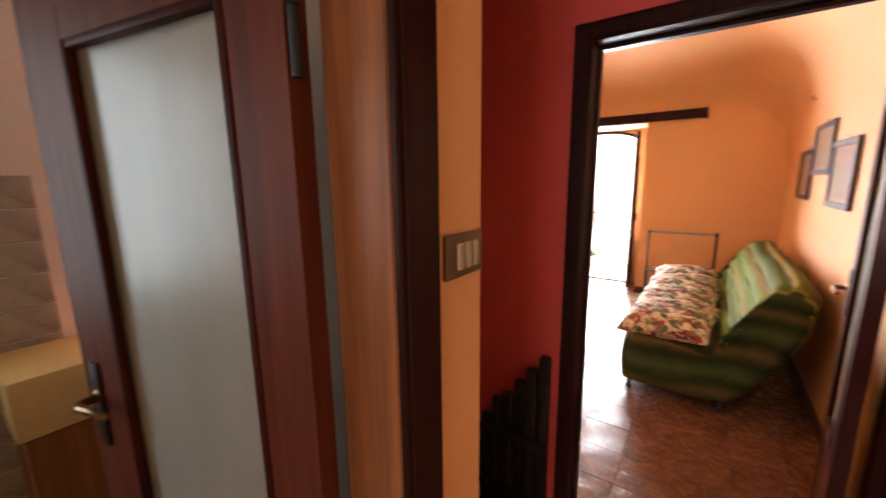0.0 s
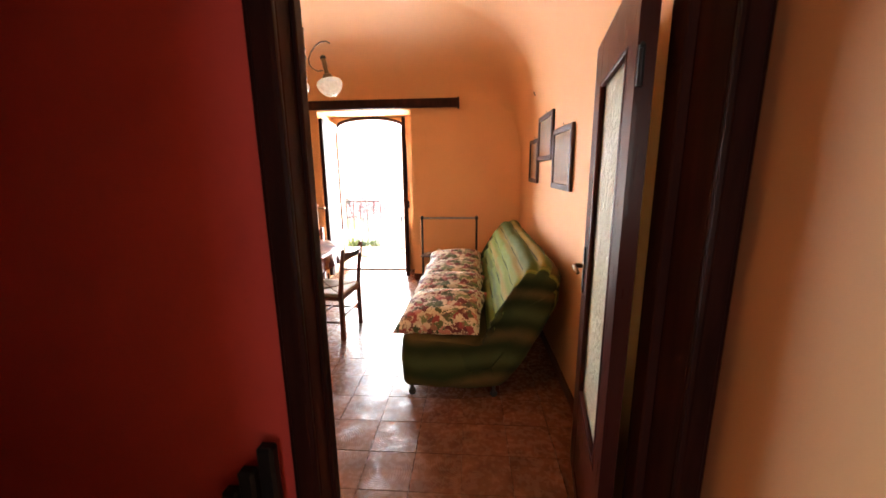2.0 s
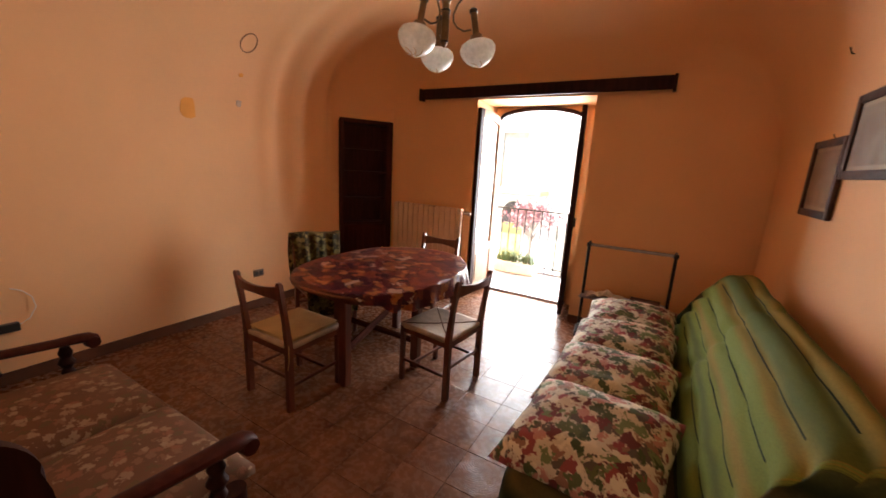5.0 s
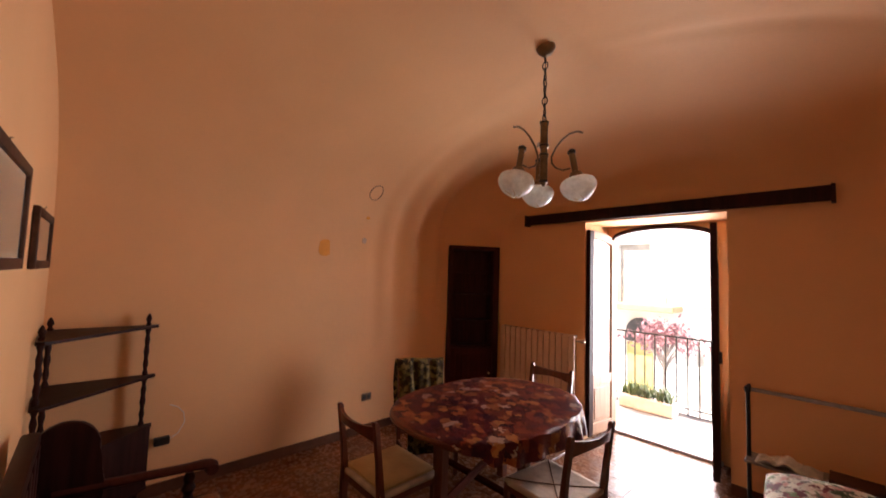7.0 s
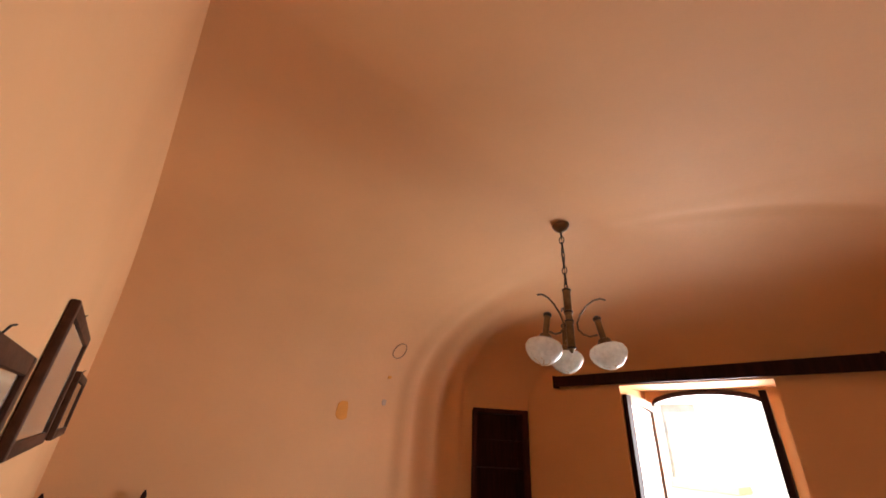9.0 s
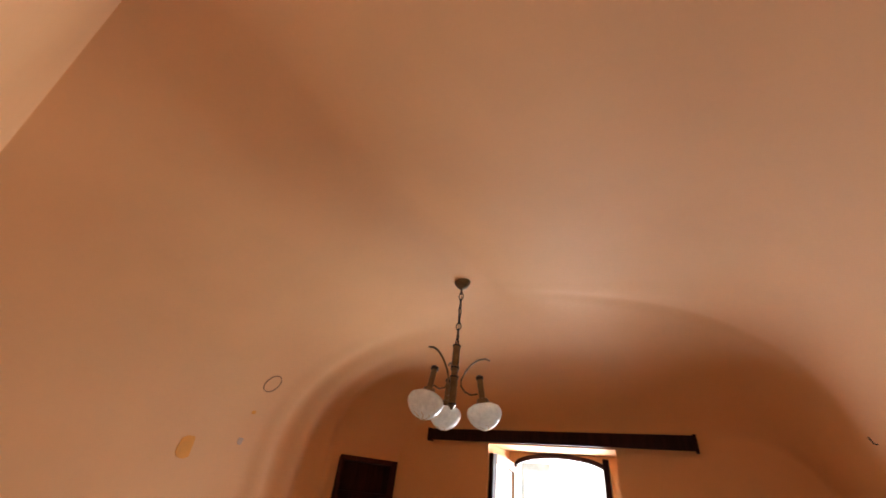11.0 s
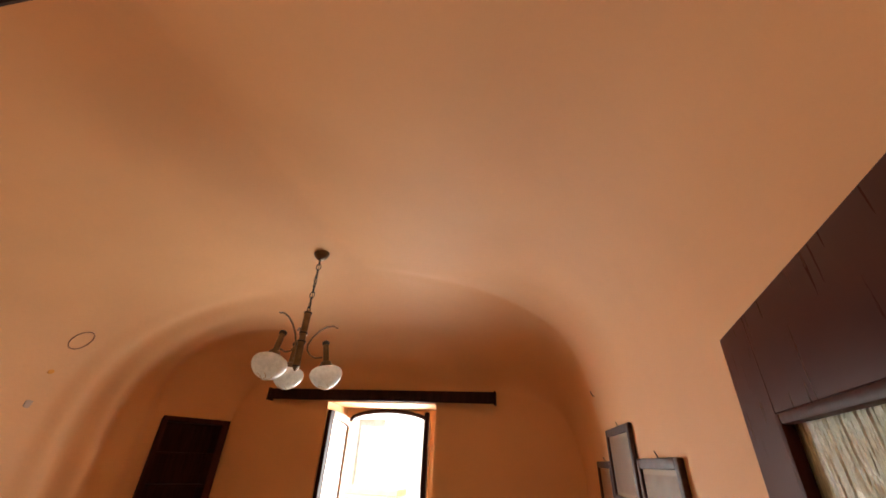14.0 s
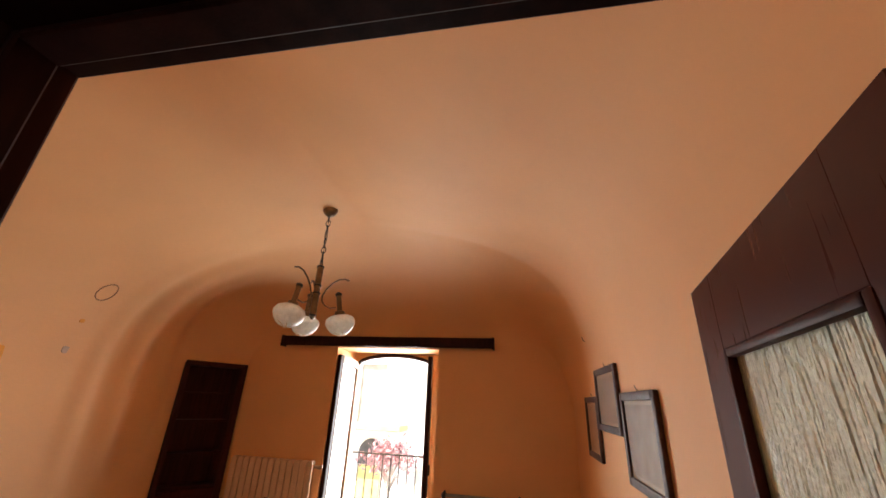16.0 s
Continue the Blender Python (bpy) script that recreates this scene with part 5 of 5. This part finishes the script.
for ang in (252, 36, 133):
    a = radians(ang)
    o = Vector((math.cos(a), math.sin(a), 0))
    at = lambda r, z: (o.x * r, o.y * r, z)
    arm_ob = part("arm", tube(bmesh.new(), [at(0.235, 2.615), at(0.20, 2.625), at(0.155, 2.612), at(0.11, 2.575), at(0.07, 2.52), at(0.047, 2.465), at(0.05, 2.425), at(0.075, 2.395), at(0.115, 2.38), at(0.16, 2.39)], 0.0062, 8), antique, ch)
    lean = Matrix.Translation(at(0.205, 2.30)) @ Matrix.Rotation(radians(11), 4, Vector((-o.y, o.x, 0)) * -1)
    part("stem", lathe(bmesh.new(), [(0.008, 0.205), (0.022, 0.20), (0.024, 0.188), (0.019, 0.182), (0.019, 0.07), (0.034, 0.066), (0.040, 0.05), (0.046, 0.042), (0.046, 0.032)], 16, lean), antique, ch)
    part("cap", lathe(bmesh.new(), [(0.003, 0.218), (0.012, 0.215), (0.0255, 0.204), (0.0255, 0.188), (0.020, 0.185)], 16, lean), black_plastic, ch, "black cap")
    bowl = part("glass_bowl", lathe(bmesh.new(), [(0.044, 0.036), (0.070, 0.032), (0.098, 0.015), (0.110, -0.012), (0.108, -0.035), (0.095, -0.064), (0.072, -0.090), (0.045, -0.109), (0.020, -0.118), (0.003, -0.120)], 28, lean), opal, ch, "frosted cut-glass bowl", smooth=180)
    bm = bmesh.new()
    for q in range(7):
        b0 = 2 * math.pi * q / 7
        tube(bm, [lean @ Vector((r * math.cos(b0 + tw), r * math.sin(b0 + tw), z)) for r, z, tw in ((0.012, -0.1195, 0), (0.032, -0.1145, 0.25), (0.050, -0.106, 0.1), (0.064, -0.096, -0.2))], 0.003, 5, 0.001)
    part("amber_star", bm, amber, bowl, "amber leaf star at the bowl's foot")

# ---- marks on the walls ----
def blotch(name, bm, material, label, category):
    return tagged(part(name, bm, material, smooth=60), label, category)
bm = bmesh.new()
def vault_left(y, z):
    """The x of the left side of the vault at the height z."""
    lo, hi = left_x(y, 1.75), XC
    for _ in range(30):
        m = (lo + hi) / 2
        lo, hi = (m, hi) if vault(m, y) < z else (lo, m)
    return lo
pts = [(vault_left(4.225 + 0.070 * math.cos(q), 2.515 + 0.066 * math.sin(q)) + 0.004, 4.225 + 0.070 * math.cos(q), 2.515 + 0.066 * math.sin(q)) for q in [2 * math.pi * k / 28 for k in range(29)]]
blotch("flue_cover_ring", tube(bmesh.new(), pts, 0.0045, 6), mat("faded_brown_rim", (0.30, 0.13, 0.06), 0.7, scale=12, vary=0.25), "brown rim of a plastered-over round flue hole", "flue cover")
ochre = mat("ochre_paint_patch", (0.85, 0.36, 0.05), 0.7, scale=5, vary=0.1, fine=60, bump=0.2)
grey_patch = mat("pale_filler", (0.60, 0.42, 0.30), 0.8, scale=8, vary=0.1, fine=60, bump=0.2)
def daub(y, z, w, h, seed, material, label):
    bm = bmesh.new()
    pts = []
    for k in range(22):
        q = 2 * math.pi * k / 22
        c, s = math.cos(q), math.sin(q)
        r = 1 + 0.22 * noise.noise(Vector((c * 1.7 + seed, s * 1.7, seed)))
        yy, zz = y + math.copysign(abs(c) ** 0.6, c) * w / 2 * r, z + math.copysign(abs(s) ** 0.6, s) * h / 2 * r
        xx = left_x(yy, zz) if zz < SPRING else vault_left(yy, zz)
        pts.append((xx, yy, zz))
    rings(bm, [[(x - 0.001, y, z) for x, y, z in pts], [(x + 0.006, y, z) for x, y, z in pts]])
    blotch("paint_patch", bm, material, label, "paint patch")
daub(3.80, 1.925, 0.115, 0.155, 1.0, ochre, "ochre test patch of paint on the wall")
daub(4.235, 2.27, 0.04, 0.03, 2.0, ochre, "small ochre dab on the wall")
daub(4.24, 2.03, 0.05, 0.055, 3.0, grey_patch, "pale filler mark on the wall")
tagged(part("wall_hook", tube(bmesh.new(), [(XR + 0.005, 4.95, 2.262), (XR - 0.03, 4.95, 2.268), (XR - 0.04, 4.955, 2.30)], 0.0035, 6), black_iron), "bent iron nail in the wall above the pictures", "hook")

# ---- hall and tiled room ----
rk = thing("folding_rack", "dark slatted wooden rack leaning at the red hall wall", "slatted rack")
for k in range(9):
    x = -0.62 + 0.056 * k
    z = (0.34, 0.40, 0.42, 0.50, 0.60, 0.64, 0.72, 0.79, 0.86)[k]
    part("slat", boxed(x, x + 0.046, 1.675 - 0.006 * (k % 2), 1.712 - 0.006 * (k % 2), 0.0, z, bevel=0.008), black_iron, rk)
part("cross_bar", boxed(-0.62, -0.12, 1.655, 1.669, 0.12, 0.16, bevel=0.004), black_iron, rk)
part("cross_bar", boxed(-0.45, -0.12, 1.655, 1.669, 0.42, 0.46, bevel=0.004), black_iron, rk)

chest = thing("storage_chest", "storage chest with a pale yellow top standing at the tiled wall", "chest")
yellow = mat("pale_yellow_laminate", (0.62, 0.45, 0.20), 0.5, scale=5, vary=0.1, fine=40, bump=0.05)
part("body", boxed(-1.99, -1.60, 0.33, 0.73, 0.06, 0.685, bevel=0.006), pine_wood, chest)
part("lid", boxed(-1.99, -1.58, 0.313, 0.75, 0.69, 0.925, bevel=0.008, segs=2), yellow, chest, "pale yellow front")
part("plinth", boxed(-1.98, -1.64, 0.35, 0.71, 0.0, 0.06, bevel=0.004), black_plastic, chest)


# ---- balcony and street ----
balcony = tagged(part("balcony_floor", boxed(-3.2, 1.0, 6.70, 7.95, -0.16, -0.02, bevel=0.01), mat("balcony_tiles", (0.24, 0.23, 0.22), 0.6, scale=7, vary=0.2, fine=40, bump=0.2)), "grey stone balcony floor", "balcony", kind="structure")
rail = thing("balcony_railing", "thin black iron railing round the balcony", "railing")
part("top_rail", boxed(-3.15, 0.95, 7.86, 7.90, 0.955, 0.975, bevel=0.004), black_iron, rail)
part("bottom_rail", boxed(-3.15, 0.95, 7.87, 7.89, 0.06, 0.075, bevel=0.003), black_iron, rail)
for k in range(32):
    part("bar", boxed(-3.12 + 0.13 * k, -3.106 + 0.13 * k, 7.873, 7.887, -0.02, 0.957, bevel=0), black_iron, rail, smooth=None)

facade_wall = mat("pale_facade_render", (0.84, 0.80, 0.72), 0.85, scale=0.6, vary=0.08, fine=12, bump=0.2)
own_wall = mat("house_front_render", (0.82, 0.77, 0.70), 0.85, scale=0.6, vary=0.08, fine=12, bump=0.2)
ground_mat = mat("street_paving", (0.62, 0.60, 0.56), 0.85, scale=0.5, vary=0.12, fine=8, bump=0.2)
tagged(part("ground", boxed(-300, 300, -300, 300, -4.3, -4.1, bevel=0), ground_mat, smooth=None), "pale paved street ground", "ground", kind="structure")
bm = bmesh.new()
box(bm, -9, -3.4, 6.66, 7.0, -4.1, 5, bevel=0)
tagged(part("house_front", bm, own_wall, smooth=None), "rendered front of the house", "wall", kind="structure")

def far_house(x0, x1, y, h, cols, floors, tone, label):
    hs = thing("house", label, "house", (0, 0, 0))
    bm = bmesh.new()
    w = (x1 - x0) / cols
    ops = []
    for f in range(floors):
        z0 = -4.1 + 1.75 + 3.2 * f
        for c in range(cols):
            xa = x0 + w * c + w / 2 - 0.55
            if f == 0 and c == cols - 1:
                continue
            ops.append((xa, xa + 1.1, z0, z0 + (2.2 if f else 1.9)))
    xs = sorted({x0, x1, *[o[0] for o in ops], *[o[1] for o in ops]})
    zs = sorted({-4.1, h, *[o[2] for o in ops], *[o[3] for o in ops]})
    for xa, xb in zip(xs, xs[1:]):
        for za, zb in zip(zs, zs[1:]):
            if not any(o[0] <= xa and xb <= o[1] and o[2] <= za and zb <= o[3] for o in ops):
                box(bm, xa, xb, y, y + 0.35, za, zb, bevel=0)
    box(bm, x0, x1, y + 0.5, y + 6, -4.1, h, bevel=0)
    bmesh.ops.remove_doubles(bm, verts=bm.verts[:], dist=0.001)
    part("wall", bm, tone, hs, smooth=None)
    part("cornice", boxed(x0 - 0.1, x1 + 0.1, y - 0.35, y + 0.3, h, h + 0.25, bevel=0.03), tone, hs)
    part("roof", prism(bmesh.new(), [(x0 - 0.2, h + 0.25), (x1 + 0.2, h + 0.25), ((x0 + x1) / 2, h + 2.0)], 6.2, Matrix.Translation((0, y - 0.2, 0))), mat("roof_tiles", (0.42, 0.20, 0.12), 0.8, scale=2, vary=0.2, fine=20), hs)
    for xa, xb, za, zb in ops:
        wd = part("window", boxed(xa, xb, y + 0.15, y + 0.20, za, zb, bevel=0), shutter_mat, hs, smooth=None)
        part("sill", boxed(xa - 0.08, xb + 0.08, y - 0.10, y + 0.15, za - 0.09, za, bevel=0.01), stone, wd)
        for s in (-1, 1):
            xm = xa - 0.02 - 0.50 if s < 0 else xb + 0.02
            bmv = bmesh.new()
            box(bmv, xm, xm + 0.50, y - 0.05, y - 0.005, za, zb, bevel=0)
            part("shutter", bmv, shutter_mat, wd, smooth=None)
    return hs
shutter_mat = mat("faded_shutter", (0.48, 0.44, 0.37), 0.6, scale=3, vary=0.15, fine=30)
h1 = far_house(-11.05, -4.0, 17.0, 7.0, 3, 3, facade_wall, "cream rendered house with brown shutters across the street")
part("balcony_slab", boxed(-6.4, -3.6, 15.9, 17.0, 0.66, 0.86, bevel=0.02), mat("yellow_slab", (0.42, 0.37, 0.20), 0.8, scale=2, vary=0.1), h1, "ochre balcony slab")
far_house(-4.0, 7.3, 17.0, 6.2, 3, 3, own_wall, "pale rendered house across the street")
# arched doorway with a dark fanlight over an ochre door
gate = part("doorway", prism(bmesh.new(), [(-5.45, -0.55), (-4.5, -0.55)] + [(-4.975 + 0.475 * math.cos(math.pi * k / 14), -0.2 + 0.52 * math.sin(math.pi * k / 14)) for k in range(15)], 0.06, Matrix.Translation((0, 16.935, 0))), mat("dark_fanlight", (0.07, 0.06, 0.055), 0.4, scale=4, vary=0.2), h1, "dark arched fanlight")
part("door", boxed(-5.42, -4.53, 16.93, 16.99, -4.1, -0.58, bevel=0.01), mat("ochre_door_paint", (0.55, 0.46, 0.17), 0.6, scale=3, vary=0.15), gate, "ochre painted door")
low = thing("garden_wall", "low pale wall along the far side of the street", "wall")
part("wall", boxed(-8, 7, 13.4, 13.7, -4.1, -2.6, bevel=0.02), facade_wall, low)

# red-leaved tree between the houses
tree = thing("tree", "small tree with dark red leaves in the street", "tree", (-2.82, 12.4, -4.1))
bark = mat("bark", (0.42, 0.38, 0.33), 0.9, scale=6, vary=0.2, fine=40, bump=0.4)
bm = tube(bmesh.new(), [(0, 0, 0), (0.05, 0, 1.5), (0.0, 0.05, 3.0), (0.05, 0, 4.4)], 0.11, 9, 0.03)
rnd = random.Random(7)
for k in range(14):
    q, z = rnd.uniform(0, 6.28), rnd.uniform(3.6, 4.2)
    r = rnd.uniform(0.3, 0.6)
    tube(bm, [(0.03, 0, z), (r * 0.5 * math.cos(q), r * 0.5 * math.sin(q), z + 0.3), (r * math.cos(q), r * math.sin(q), z + 0.55)], 0.03, 6, 0.006)
part("trunk", bm, bark, tree)
bm = bmesh.new()
for k in range(1000):
    q, cz = rnd.uniform(0, 6.28), rnd.gauss(4.45, 0.17)
    r = abs(rnd.gauss(0.38, 0.24)) * (1.15 if cz < 4.5 else 0.8)
    c = Vector((r * math.cos(q), r * math.sin(q), cz))
    if noise.noise(c * 2.2) < -0.08:
        continue
    e = Euler((rnd.uniform(0, 6), rnd.uniform(0, 6), rnd.uniform(0, 6))).to_matrix()
    s = rnd.uniform(0.05, 0.09)
    v = [bm.verts.new(c + e @ Vector(p) * s) for p in ((-1, 0, 0), (-0.2, 0.5, 0.1), (1, 0, 0), (-0.2, -0.5, 0.1))]
    bm.faces.new(v)
part("crown", bm, mat("red_leaves", (0.40, 0.20, 0.21), 0.6, scale=3, vary=0.3, fine=20, bump=0), tree, smooth=None)

pot = thing("potted_plant", "green plant in a long stone trough on the balcony", "plant", (-1.58, 7.66, -0.02))
part("trough", boxed(-0.34, 0.34, -0.10, 0.10, 0, 0.17, bevel=0.015), stone, pot)
bm = bmesh.new()
for k in range(220):
    x, y = rnd.uniform(-0.31, 0.31), rnd.uniform(-0.08, 0.08)
    q, ln = rnd.uniform(0, 6.28), rnd.uniform(0.10, 0.24)
    d = Vector((math.cos(q) * 0.5, math.sin(q) * 0.5, 1)).normalized() * ln
    sd = Vector((-math.sin(q), math.cos(q), 0)) * 0.008
    b0 = Vector((x, y, 0.155))
    v = [bm.verts.new(p) for p in (b0 - sd, b0 + sd, b0 + d * 0.6 + sd * 1.2, b0 + d, b0 + d * 0.6 - sd * 1.2)]
    bm.faces.new(v)
part("leaves", bm, mat("green_leaves", (0.08, 0.12, 0.04), 0.6, scale=6, vary=0.3, fine=20, bump=0), pot, smooth=None)


# ---- floor and wall tiles, piece by piece ----
TILE = 0.26
def tile_mesh(w, h, t):
    bm = boxed(-w / 2, w / 2, -h / 2, h / 2, -t, 0, bevel=0)
    top = [e for e in bm.edges if all(v.co.z > -t / 2 for v in e.verts)]
    bmesh.ops.bevel(bm, geom=top, offset=0.001, segments=1, affect="EDGES")
    return linked("tile", bm, floor_tile)
floor = thing("floor", "brown glazed floor tiles with a flowing relief", "floor", kind="structure")
shared = tile_mesh(TILE - 0.0018, TILE - 0.0018, 0.012)
rest = bmesh.new()
tr = random.Random(3)
for i in range(-14, 9):
    for j in range(-22, 17):
        x, y = -0.70 + TILE * (i + 0.5), 2.425 + TILE * (j + 0.5)
        in_room = XL - 0.13 < x < XR + 0.13 and YB - 0.26 < y < 6.75
        in_hall = -2.05 < x < 1.15 and -3.0 < y < 1.9
        if not (in_room or in_hall):
            continue
        if (in_room and y > 1.6 and x > -3.3) or (x > -0.1 and y > 0.6):
            ob = new("tile", shared)
            ob.parent = floor
            ob.matrix_basis = pose(x, y, tr.uniform(-0.0006, 0.0006), tr.uniform(-0.12, 0.12), tr.uniform(-0.12, 0.12), 90 * tr.randrange(4))
        else:
            box(rest, x - TILE / 2 + 0.002, x + TILE / 2 - 0.002, y - TILE / 2 + 0.002, y + TILE / 2 - 0.002, -0.012, 0.0, bevel=0)
tagged(part("tile_field", rest, floor_tile, floor, smooth=None), kind="stuff")

grey_tile = mat("grey_marbled_wall_tile", (0.40, 0.37, 0.31), 0.3, scale=8, vary=0.15, fine=30, bump=0.05)
wall_t = bpy.data.objects["wall_tiled_back"]
tw, th_ = 0.20, 0.14
bm = boxed(0, 0.008, -tw / 2 + 0.003, tw / 2 - 0.003, -th_ / 2 + 0.003, th_ / 2 - 0.003, bevel=0.002)
wall_tile = linked("wall_tile", bm, grey_tile)
for r in range(12):
    for c in range(7):
        ob = new("tile", wall_tile)
        ob.parent = wall_t
        ob.matrix_basis = pose(-2.0, 0.54 - tw * (c + 0.5), 1.652 - th_ * (r + 0.5))
